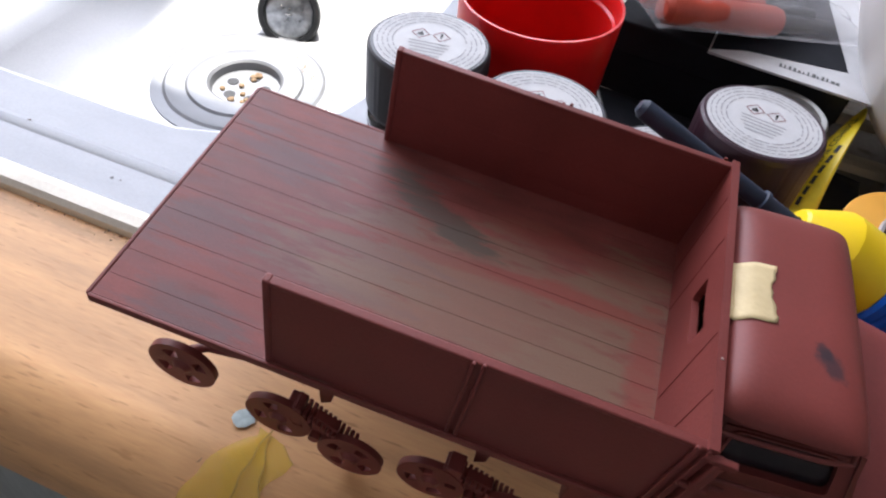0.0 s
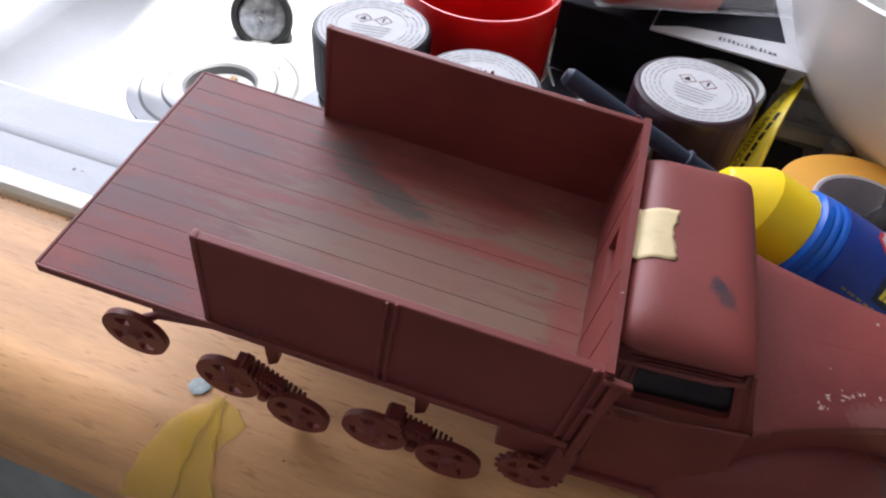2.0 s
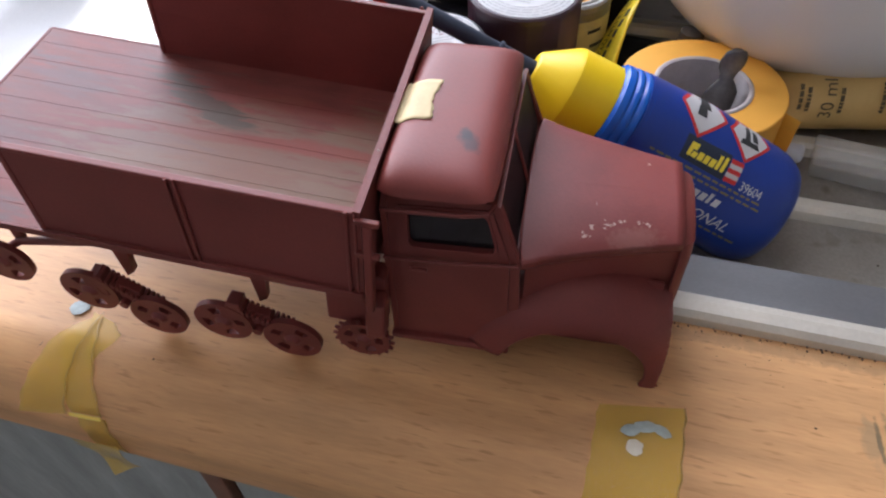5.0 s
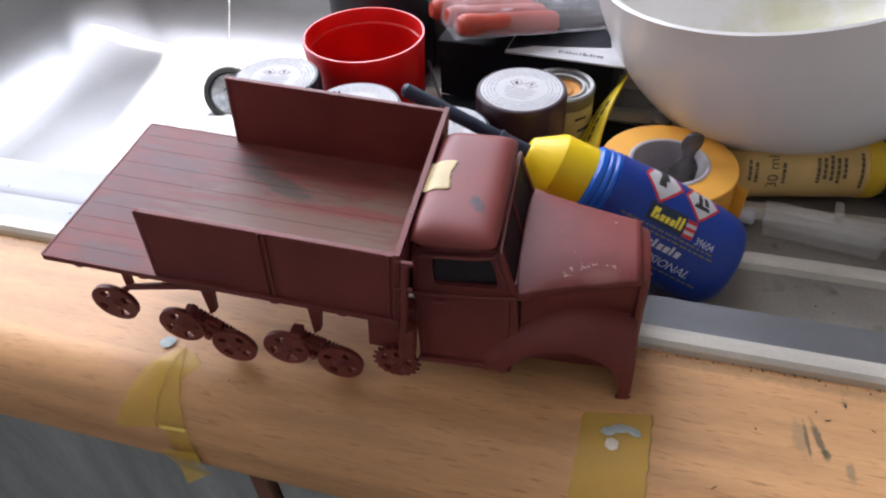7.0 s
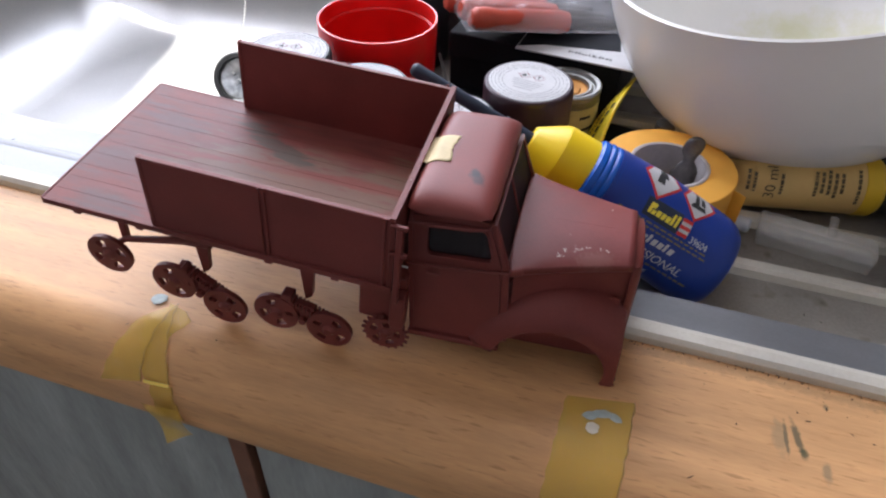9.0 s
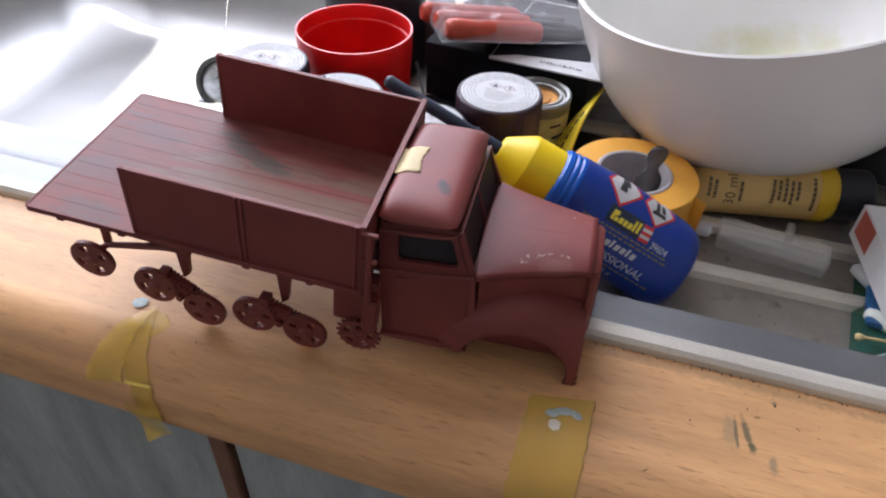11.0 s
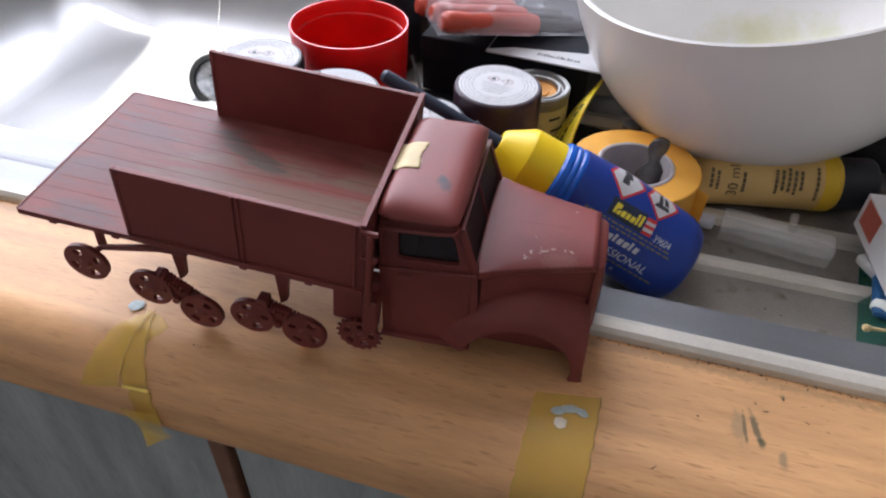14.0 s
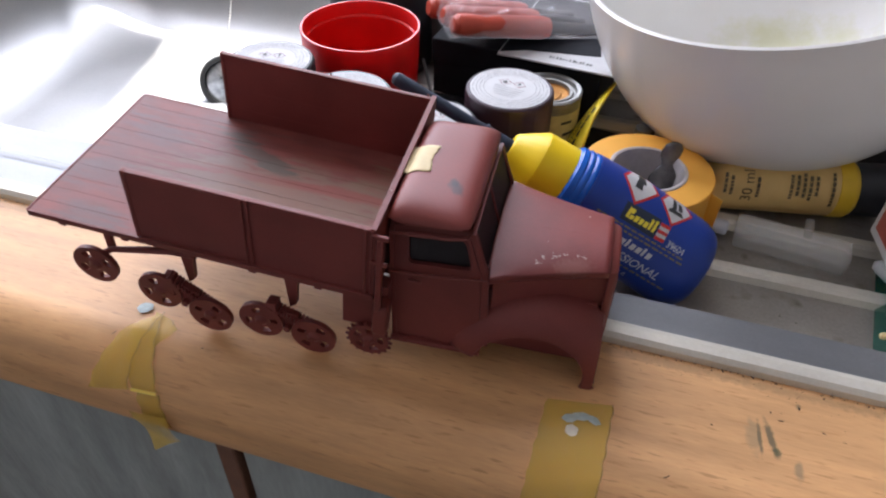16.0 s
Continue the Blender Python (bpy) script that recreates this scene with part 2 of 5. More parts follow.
def film_material(name, colour, cover, rough=0.25):
    """A thin see-through film: part of the light passes straight through."""
    m = bpy.data.materials.new(name)
    m.use_nodes = True
    nt = m.node_tree
    b = nt.nodes["Principled BSDF"]
    b.inputs["Base Color"].default_value, b.inputs["Roughness"].default_value = (*colour, 1), rough
    noi = nt.nodes.new("ShaderNodeTexNoise")
    noi.inputs["Scale"].default_value, noi.inputs["Detail"].default_value = 120, 4
    mr = nt.nodes.new("ShaderNodeMapRange")
    mr.inputs[3].default_value, mr.inputs[4].default_value = cover * 0.75, min(1, cover * 1.25)
    nt.links.new(noi.outputs[0], mr.inputs[0])
    clear = nt.nodes.new("ShaderNodeBsdfTransparent")
    mix = nt.nodes.new("ShaderNodeMixShader")
    nt.links.new(mr.outputs[0], mix.inputs[0])
    nt.links.new(clear.outputs[0], mix.inputs[1])
    nt.links.new(b.outputs[0], mix.inputs[2])
    nt.links.new(mix.outputs[0], nt.nodes["Material Output"].inputs[0])
    return m


# stains on the beech worktop: dried glue and scuffs
GLUE = (0.105, 0.090, 0.052)
M_WOOD = stained(M_WOOD, [
    ((0.0838, 0.1062, 0), (0.0022, 0.0066, 0.01, 0.08), (0.28, 0.20, 0.11), 0.55),
    ((0.0856, 0.1062, 0), (0.0007, 0.0064, 0.01, 0.08), GLUE, 0.80),
    ((0.0886, 0.1070, 0), (0.0012, 0.0064, 0.01, 0.24), GLUE, 0.85),
    ((0.0902, 0.1022, 0), (0.0014, 0.0022, 0.01), (0.055, 0.070, 0.035), 0.8),
    ((0.0958, 0.0980, 0), (0.0013, 0.0034, 0.01, 0.05), (0.22, 0.17, 0.10), 0.65),
    ((0.0970, 0.1208, 0), (0.0010, 0.0012, 0.01), GLUE, 0.6),
    ((-0.055, 0.1255, 0), (0.30, 0.0022, 0.01), (0.22, 0.14, 0.07), 0.35),
    ((0.23, 0.1255, 0), (0.20, 0.0026, 0.01), (0.26, 0.16, 0.08), 0.25),
], 420)
# ---- structure: room, worktop, cabinet, sink ----
RIM = 0.1286
M_FLOOR = material("tiled_floor", (0.24, 0.21, 0.19), 0.6, grain=0.2, scale=4)
M_CEIL = material("ceiling_paint", (0.80, 0.79, 0.77), 0.9, grain=0.03, scale=3)
X0, X1, Y0, Y1, Z0, Z1 = -1.7, 1.5, -2.0, 0.74, -0.90, 1.55
for name, lo, hi, mat in (
        ("wall_left", (X0 - 0.1, Y0, Z0), (X0, Y1, Z1), M_WALL), ("wall_right", (X1, Y0, Z0), (X1 + 0.1, Y1, Z1), M_WALL),
        ("wall_front", (X0 - 0.1, Y0 - 0.1, Z0), (X1 + 0.1, Y0, Z1), M_WALL),
        ("floor", (X0 - 0.1, Y0 - 0.1, Z0 - 0.1), (X1 + 0.1, Y1 + 0.1, Z0), M_FLOOR), ("ceiling", (X0 - 0.1, Y0 - 0.1, Z1), (X1 + 0.1, Y1 + 0.1, Z1 + 0.1), M_CEIL)):
    tagged(link_mesh(name, boxes((lo, hi)), mat, smooth=False), "plain painted " + name.split("_")[0] + " of the kitchen", name.split("_")[0], kind="structure")
WX0, WX1, WZ0, WZ1 = WINDOW
# unseen wall piece over the opening's left part, added to bound the basin's sun patch
SUN_TRIM_X, LOW = -0.507, 0.80
wall = boxes(*[((a, Y1, c), (b, Y1 + 0.12, d)) for a, b, c, d in (
    (X0 - 0.1, X1 + 0.1, Z0, WZ0), (X0 - 0.1, WX0, WZ0, Z1), (WX1, X1 + 0.1, WZ0, Z1), (WX0, SUN_TRIM_X, LOW, Z1), (SUN_TRIM_X, WX1, WZ1, Z1))])
tagged(link_mesh("wall_back", wall, M_WALL, smooth=False), "plain painted kitchen wall, unseen, its opening stepped to trim the sun patch", "wall", kind="structure")

outline = [(RIM + 0.012, 0.0), (0.089, 0.0)] + [(0.089 - 0.018 * math.sin(a), -0.018 + 0.018 * math.cos(a)) for a in [math.pi / 2 * k / 14 for k in range(1, 15)]] + [(0.071, -0.0275), (0.0722, -0.0312), (0.0755, -0.0335), (RIM + 0.012, -0.0335)]
tagged(link_mesh("worktop", fixed_normals(extrude_outline(outline, X0 + 0.02, X1 - 0.02, lambda u, v, w: (w, u, v))), M_WOOD),
       "beech-effect kitchen worktop with a rounded front edge, scuffed and stained", "worktop", kind="structure")
tagged(link_mesh("worktop_round_sink", boxes(((X0 + 0.02, RIM + 0.0122, -0.0335), (-0.70, Y1 - 0.002, 0.0)), ((0.745, RIM + 0.0122, -0.0335), (X1 - 0.02, Y1 - 0.002, 0.0)), ((-0.6998, 0.652, -0.0335), (0.7448, Y1 - 0.002, 0.0))), M_WOOD, smooth=False),
       "beech-effect worktop beside and behind the sink", "worktop", kind="structure")


def edge_profile(s):
    """A place on the worktop's skin, s metres towards the front from y = 0.089."""
    if s < 0:
        return 0.089 - s, 0.0
    q = 0.018 * math.pi / 2
    if s < q:
        a = s / 0.018
        return 0.089 - 0.018 * math.sin(a), -0.018 + 0.018 * math.cos(a)
    return 0.071, -0.018 - (s - q)


cabinet = thing("cabinet_front", pose(0, 0, 0), "grey woodgrain laminate cabinet doors below the worktop", "cabinet", kind="structure")
for lo, hi in (((X0 + 0.02, 0.082, Z0), (-0.0878, 0.1, -0.0345)), ((-0.0775, 0.082, Z0), (X1 - 0.02, 0.1, -0.0345))):
    part("door", boxes((lo, hi), bevel=0.0012), M_GREY, cabinet)
part("edge_strip", boxes(((-0.0872, 0.0805, Z0), (-0.0798, 0.101, -0.0345)), bevel=0.0008), M_EDGE, cabinet, "brown edging strip between the doors")
part("gap", boxes(((-0.0798, 0.092, Z0), (-0.0775, 0.102, -0.0345))), M_DARK, cabinet)

sink = thing("sink", pose(0, 0, 0), "stainless steel inset sink with a basin and a ribbed drainer", "sink", kind="structure")
SPLIT, BACK = -0.128, 0.66
# lighter copy of the steel: highlights on rim and ribs are in the colour
M_RIM = material("highlit_steel_edge", (0.58, 0.55, 0.48), 0.48, metal=0.35, grain=0.12, scale=30, gloss_var=0.08)
M_BASIN = material("scaled_basin_steel", (0.42, 0.42, 0.418), 0.42, metal=0.80, grain=0.10, scale=9, bump=0.04, gloss_var=0.07)
basin_edge = rounded((-0.56, 0.171), (-0.137, 0.60), 0.058, 16)
flange = plate_with_hole([(-0.72, 0.1378), (SPLIT, 0.1378), (SPLIT, BACK), (-0.72, BACK)], basin_edge, lambda u, v, w: (u, v, 0.0010 - w), 0.0012, n=96)
part("flange", flange, M_STEEL, sink)
dr_edge = rounded((SPLIT + 0.012, 0.1515), (0.70, 0.60), 0.012, 6)
part("flange", plate_with_hole([(SPLIT, 0.1378), (0.76, 0.1378), (0.76, BACK), (SPLIT, BACK)], dr_edge, lambda u, v, w: (u, v, 0.0010 - w), 0.0012, n=96), M_STEEL, sink)
lip = [(RIM, 0.0004), (RIM + 0.0004, 0.0022), (RIM + 0.0018, 0.0036), (RIM + 0.0048, 0.0042), (RIM + 0.0070, 0.0036), (RIM + 0.0084, 0.0022), (RIM + 0.0091, 0.0008), (RIM + 0.0091, -0.002), (RIM, -0.002)]
part("front_rim", fixed_normals(extrude_outline(lip, -0.72, 0.76, lambda u, v, w: (w, u, v))), M_RIM, sink, "raised front rim of the sink, its highlight in the colour")
ridge = [(0.1502, 0.0008), (0.1518, 0.0014), (0.1540, 0.0015), (0.1562, 0.0008)]
part("pressed_ridge", fixed_normals(extrude_outline(ridge, -0.72, SPLIT + 0.004, lambda u, v, w: (w, u, v))), M_STEEL, sink)
rings = []
BOWL_R = 0.075
for inset, z in ((0, 0.0010), (0.0015, 0.0004), (0.004, -0.004), (0.006, -0.02), (0.010, -0.085)):
    rings.append([(x, y, z) for x, y in rounded((-0.56 + inset, 0.171 + inset), (-0.137 - inset, 0.60 - inset), 0.058 + inset * 0.3, 16)])
for k in range(1, 13):
    a = math.pi / 2 * k / 12
    inset, z = 0.010 + BOWL_R * (1 - math.cos(a)), -0.085 - 0.070 * math.sin(a)
    rings.append([(x, y, z) for x, y in rounded((-0.56 + inset, 0.171 + inset), (-0.137 - inset, 0.60 - inset), 0.058 + inset * 0.12, 16)])
bm = loft(rings, cap=False)
bm.verts.ensure_lookup_table()
last = [v for v in bm.verts if v.co.z < -0.1549]
dx, dy = -0.312, 0.384
floor_edge = [(v.co.x, v.co.y) for v in last]
hole = [(dx + 0.052 * math.cos(2 * math.pi * k / 64), dy + 0.052 * math.sin(2 * math.pi * k / 64)) for k in range(64)]
plate_with_hole(floor_edge, hole, lambda u, v, w: (u, v, -0.155 - w), 0.0008, n=64, bm=bm)
part("basin", bm, M_BASIN, sink, "deep pressed steel basin with water marks")
rings = []
for inset, z in ((0, 0.0010), (0.001, -0.0004), (0.004, -0.0100), (0.006, -0.0121), (0.05, -0.0126)):
    rings.append([(x, y, z) for x, y in rounded((SPLIT + 0.012 + inset, 0.1515 + inset), (0.70 - inset, 0.60 - inset), 0.012, 6)])
bm = loft(rings, cap=False)
bm.faces.new([v for v in bm.verts if v.co.z < -0.0125])
M_DRAIN = material("dull_drainer_steel", (0.31, 0.29, 0.26), 0.50, metal=0.7, grain=0.2, scale=30, bump=0.05, gloss_var=0.12, spots=((0.17, 0.15, 0.12), 90, 0.60, 0.12))
part("drainer", bm, M_DRAIN, sink, "recessed drainer board, dull with dried spots")
for k in range(6):
    y = 0.1905 + 0.031 * k
    rib = [(y - 0.0048, -0.0132), (y - 0.0032, -0.0100), (y - 0.0018, -0.0089), (y + 0.0018, -0.0088), (y + 0.0030, -0.0098), (y + 0.0044, -0.0132)]
    part("rib", fixed_normals(extrude_outline(rib, SPLIT + 0.05, 0.62, lambda u, v, w: (w, u, v))), M_RIM, sink)
part("waste", lathe([(0.0645, -0.1556), (0.0640, -0.1540), (0.0615, -0.1536), (0.0560, -0.1540), (0.054, -0.1528), (0.050, -0.1538), (0.041, -0.1545), (0.0395, -0.1528), (0.036, -0.1522), (0.0265, -0.1530), (0.0245, -0.1545), (0.0235, -0.160), (0, -0.1605)], n=64, m=Matrix.Translation((dx, dy, 0))), M_STEEL, sink, "round steel waste with a stepped rim")
M_RUST = material("grime", (0.20, 0.13, 0.07), 0.8, grain=0.4, scale=300)
for k in range(5):
    a = 2 * math.pi * k / 5 + 0.4
    part("strainer_hole", lathe([(0, -0.1598), (0.0042, -0.1598), (0.0040, -0.1603), (0, -0.1603)], n=16, m=Matrix.Translation((dx + 0.013 * math.cos(a), dy + 0.013 * math.sin(a), 0))), M_DARK, sink)


def lump(bm, c, r, flat=1.0, seed=0.0, cuts=2):
    made = bmesh.ops.create_icosphere(bm, subdivisions=cuts, radius=1.0)["verts"]
    for v in made:
        k = 1 + 0.28 * noise.noise(v.co * 1.7 + Vector((seed, seed * 2.1, seed * 0.7)))
        v.co = Vector((c[0] + v.co.x * r * k, c[1] + v.co.y * r * k, c[2] + v.co.z * r * k * flat))
    return bm


bm = bmesh.new()
for k in range(9):
    a = random.uniform(0, 6.28)
    q = random.uniform(0.003, 0.018)
    lump(bm, (dx + q * math.cos(a), dy + q * math.sin(a), -0.1592), random.uniform(0.0015, 0.0035), 0.5, k, 1)
tagged(link_mesh("food_scraps", bm, M_RUST), "small brown scraps caught in the sink waste", "scraps", kind="stuff")
bm = bmesh.new()
for k in range(46):
    a = radians(random.uniform(-60, 100))
    q = random.uniform(0.042, 0.052)
    lump(bm, (dx + q * math.cos(a), dy + q * math.sin(a), -0.1540), random.uniform(0.0004, 0.0012), 0.25, k, 1)
tagged(link_mesh("grime", bm, M_RUST), "brown grime on the rim of the waste", "grime", kind="stuff")

# overflow on the basin's back wall
M_RUBBER = material("black_rubber", (0.018, 0.019, 0.020), 0.5, grain=0.3, scale=80, gloss_var=0.1)
M_CHROME = material("chrome", (0.75, 0.75, 0.74), 0.16, metal=1.0, grain=0.03)
over = thing("overflow", pose(-0.368, 0.5905, -0.085, 98), "dark round overflow outlet on the basin's back wall", "overflow", kind="structure")
part("ring", lathe([(0.012, 0), (0.019, 0), (0.0195, 0.0015), (0.018, 0.003), (0.0125, 0.0025), (0.012, 0)], n=40), M_CHROME, over)
part("grid", lathe([(0, 0.0006), (0.0125, 0.0006), (0.0125, 0.0)], n=32), M_RUBBER, over)
# ---- the model truck ----
KHAKI, SLATE, MOSS = (0.180, 0.105, 0.068), (0.10, 0.075, 0.085), (0.060, 0.052, 0.042)
M_BED = material("worn_bed_paint", (0.175, 0.046, 0.039), 0.56, grain=0.20, scale=60, stretch=(1, 3, 3), bump=0.12, fine=1300, gloss_var=0.10)
stained(M_BED, [
    ((0.036, -0.006, -0.0033), (0.050, 0.026, 0.02), KHAKI, 0.70),
    ((0.054, -0.016, -0.0033), (0.018, 0.015, 0.02), KHAKI, 0.85),
    ((0.060, 0.012, -0.0033), (0.012, 0.014, 0.02), KHAKI, 0.6),
    ((-0.010, 0.000, -0.0033), (0.034, 0.034, 0.02), SLATE, 0.26),
    ((-0.019, 0.015, -0.0033), (0.013, 0.007, 0.02, -0.4), (0.085, 0.066, 0.076), 0.38),
    ((-0.024, -0.010, -0.0033), (0.014, 0.007, 0.02), (0.085, 0.066, 0.074), 0.30),
    ((-0.018, -0.028, -0.0033), (0.012, 0.006, 0.02), (0.080, 0.062, 0.066), 0.42),
    ((0.046, 0.018, -0.0033), (0.020, 0.004, 0.02, -0.1), (0.21, 0.045, 0.036), 0.6),
    ((0.066, -0.010, -0.0033), (0.004, 0.020, 0.02), (0.22, 0.045, 0.036), 0.6),
    ((0.018, 0.0140, -0.0033), (0.020, 0.0046, 0.02, -0.50), MOSS, 0.75),
    ((0.004, 0.022, -0.0033), (0.008, 0.006, 0.02), MOSS, 0.2),
    ((0.020, -0.018, -0.0033), (0.030, 0.0035, 0.02, -0.03), (0.22, 0.045, 0.034), 0.75),
    ((0.050, 0.005, -0.0033), (0.022, 0.0030, 0.02, 0.03), (0.22, 0.045, 0.034), 0.75),
    ((0.042, -0.026, -0.0033), (0.026, 0.0034, 0.02), (0.22, 0.045, 0.034), 0.7),
    ((0.000, -0.022, -0.0033), (0.030, 0.0040, 0.02), (0.20, 0.042, 0.034), 0.6),
    ((0.030, 0.004, -0.0033), (0.026, 0.003, 0.02, 0.02), (0.20, 0.045, 0.036), 0.55),
    ((0.010, -0.008, -0.0033), (0.018, 0.004, 0.02), KHAKI, 0.45),
], 330, (0.22, 1.1, 1), (0.60, 1.02), 2.6)
M_ROOF = material("oxide_red_roof", (0.178, 0.036, 0.030), 0.48, grain=0.10, scale=40, bump=0.06, fine=1500, gloss_var=0.08)
stained(M_ROOF, [((0.0155, -0.0119, 0.057), (0.0036, 0.0020, 0.02, -1.0), (0.035, 0.022, 0.028), 0.8), ((0.0147, -0.0099, 0.057), (0.0022, 0.0014, 0.02, -1.0), (0.03, 0.02, 0.026), 0.8)], 500)
M_HOOD = material("oxide_red_hood", (0.160, 0.034, 0.031), 0.44, grain=0.13, scale=60, bump=0.08, fine=1500, gloss_var=0.1)
stained(M_HOOD, [((0.050, -0.0135, 0.0385), (0.006, 0.0028, 0.01, 0.3), (0.34, 0.20, 0.165), 0.20), ((0.052, 0.004, 0.0395), (0.010, 0.010, 0.01), (0.22, 0.042, 0.034), 0.35)], 900)
for m in (M_RED, M_BED, M_ROOF, M_HOOD):
    m.node_tree.nodes["Principled BSDF"].inputs["Specular IOR Level"].default_value = 0.42
M_SCUFF = material("bare_plastic", (0.36, 0.25, 0.21), 0.6, grain=0.1)

truck = thing("model_truck", pose(-0.027, 0.127, 0, 0, 0, 4.0), "unfinished oxide-red plastic model half-track truck standing on the worktop", "model truck")
BED = pose(-0.1, 0.122, 0.0443, 2.0, 5.2, 4.0)
to_truck = truck.matrix_world.inverted() @ BED


def M3(p):
    return tuple(mm * c for c in p)


def mbox(*items, bevel=0.25):
    return boxes(*[(M3(a), M3(b)) for a, b in items], bevel=bevel * mm)


# the load bed and its planks
bed = part("load_bed", mbox(((-34.5, -32.6, -5.6), (71, 32.6, -4.1))), M_RED, truck, "flat load bed without its tailboard")
bed.matrix_basis = to_truck
cuts = [-32.3, -27.1, -21.0, -15.2, -9.0, -2.6, 4.5, 11.8, 19.3, 26.4, 32.3]
for a, b in zip(cuts, cuts[1:]):
    part("plank", mbox(((-34.2, a + 0.02, -4.4), (70, b - 0.02, -3.3)), bevel=0.07), M_BED, bed)
part("rear_edge", mbox(((-35.1, -32.6, -5.4), (-34.3, 32.6, -3.2))), M_RED, bed)
part("edge_rail", mbox(((-34.5, -33.1, -5.2), (71, -32.3, -3.2))), M_RED, bed)
part("edge_rail", mbox(((-34.5, 32.3, -5.2), (71, 33.1, -3.2))), M_RED, bed)
# side boards: outlines with slightly rounded lower corners
for y0, y1, x0, top in ((-32.0, -30.6, 0.3, 20.6), (30.6, 32.0, -1.5, 21.6)):
    outline = [(x0 + 1.2, -4.6), (x0, -3.2), (x0, top - 0.7), (x0 + 0.7, top), (70.4, top), (70.4, -4.6)]
    side = part("side_board", fixed_normals(extrude_outline([M3(p) for p in outline], y0 * mm, y1 * mm, lambda u, v, w: (u, w, v))), M_RED, bed, "upright side board" if y0 < 0 else "upright side board with a scratched seam")
    sgn = -1 if y0 < 0 else 1
    out_y = y0 if sgn < 0 else y1
    for x, wd in ((34.0, 0.7), (35.6, 0.7), (68.2, 0.8), (69.9, 0.6)):
        part("stake", mbox(((x - wd / 2, min(out_y, out_y + sgn * 0.7), -4.4), (x + wd / 2, max(out_y, out_y + sgn * 0.7), top + (0.5 if x > 34.5 else 0.1)))), M_RED, bed)
    part("end_post", mbox(((x0 - 0.5, y0 - 0.3, -4.4), (x0 + 0.9, y1 + 0.3, top + 0.25)), bevel=0.4), M_RED, bed)
    part("top_rail", mbox(((x0, y0 - 0.15, top - 0.9), (70.4, y1 + 0.15, top + 0.12)), bevel=0.3), M_RED, bed)
    for zz in (1.0, 9.0):
        part("seam", mbox(((x0 + 1, (y1 if sgn < 0 else y0) - 0.05, zz), (69.5, (y1 if sgn < 0 else y0) + 0.05, zz + 0.16)), bevel=0.02), M_RED, bed)
# the headboard with its peep window
hb_top = 22.2
hb_out = [(-32.3, -4.4), (32.3, -4.4), (32.3, hb_top), (-32.3, hb_top - 0.6)]
hb_hole = [(-5.8, 8.8), (5.6, 8.8), (5.6, 16.2), (3.4, 16.2), (3.2, 14.9), (-3.4, 14.9), (-3.6, 16.2), (-5.8, 16.2)]
part("headboard", plate_with_hole([M3(p) for p in hb_out], [M3(p) for p in hb_hole], lambda u, v, w: (0.0695 + w, u, v), 1.5 * mm, n=48), M_RED, bed, "headboard with a small cut-out")
for y in (-22, -11, 11, 22):
    part("batten", mbox(((69.38, y - 0.10, -3.2), (69.6, y + 0.10, hb_top - 1)), bevel=0.05), M_RED, bed)
for z in (19.6, 10.0):
    part("latch", mbox(((69.8, -33.2, z - 0.7), (74.6, -32.0, z + 0.6)), bevel=0.3), M_RED, bed)
part("latch_post", mbox(((71.4, -33.4, -9), (73.2, -31.0, 19)), bevel=0.4), M_RED, bed)
# chassis rails, cross members and running gear
for y in (-13, 13):
    part("chassis_rail", mbox(((-30, y - 1.6, -13.0), (72, y + 1.6, -8.4))), M_RED, bed)
for x in (-26, -6, 14, 34, 54):
    part("cross_bearer", mbox(((x - 1.2, -31, -8.6), (x + 1.2, 31, -5.4))), M_RED, bed)


def wheel_disc(r, thick, holes=4, turn=0.0, hole_r=(0.44, 0.76), hole_half=0.33):
    bm = bmesh.new()
    rr = [0.0, 0.16, 0.30, hole_r[0], sum(hole_r) / 2, hole_r[1], 0.86, 1.0]
    n = 48
    rings = [[bm.verts.new((r * q * math.cos(2 * math.pi * k / n), r * q * math.sin(2 * math.pi * k / n), thick / 2 + (0.0009 if q < 0.2 else 0))) for k in range(n)] if q else [bm.verts.new((0, 0, thick / 2 + 0.0009))] * n for q in rr]
    keep = []
    for i in range(len(rr) - 1):
        for k in range(n):
            a = 2 * math.pi * (k + 0.5) / n
            if holes and 3 <= i <= 4:
                near = min(abs((a - turn - 2 * math.pi * h / holes + math.pi) % (2 * math.pi) - math.pi) for h in range(holes))
                if near < hole_half:
                    continue
            q = list(dict.fromkeys((rings[i][k], rings[i][(k + 1) % n], rings[i + 1][(k + 1) % n], rings[i + 1][k])))
            keep.append(bm.faces.new(q))
    ext = bmesh.ops.extrude_face_region(bm, geom=keep)
    for v in [g for g in ext["geom"] if isinstance(g, bmesh.types.BMVert)]:
        v.co.z = -v.co.z
    bmesh.ops.delete(bm, geom=[v for v in bm.verts if not v.link_faces], context="VERTS")
    return fixed_normals(bm)


def put_wheel(parent, x, y, z, r, turn, name="road_wheel", holes=4):
    w = part(name, wheel_disc(r * mm, 1.5 * mm, holes, turn), M_RED, parent)
    w.matrix_basis = pose(x * mm, y * mm, z * mm, 90)
    return w


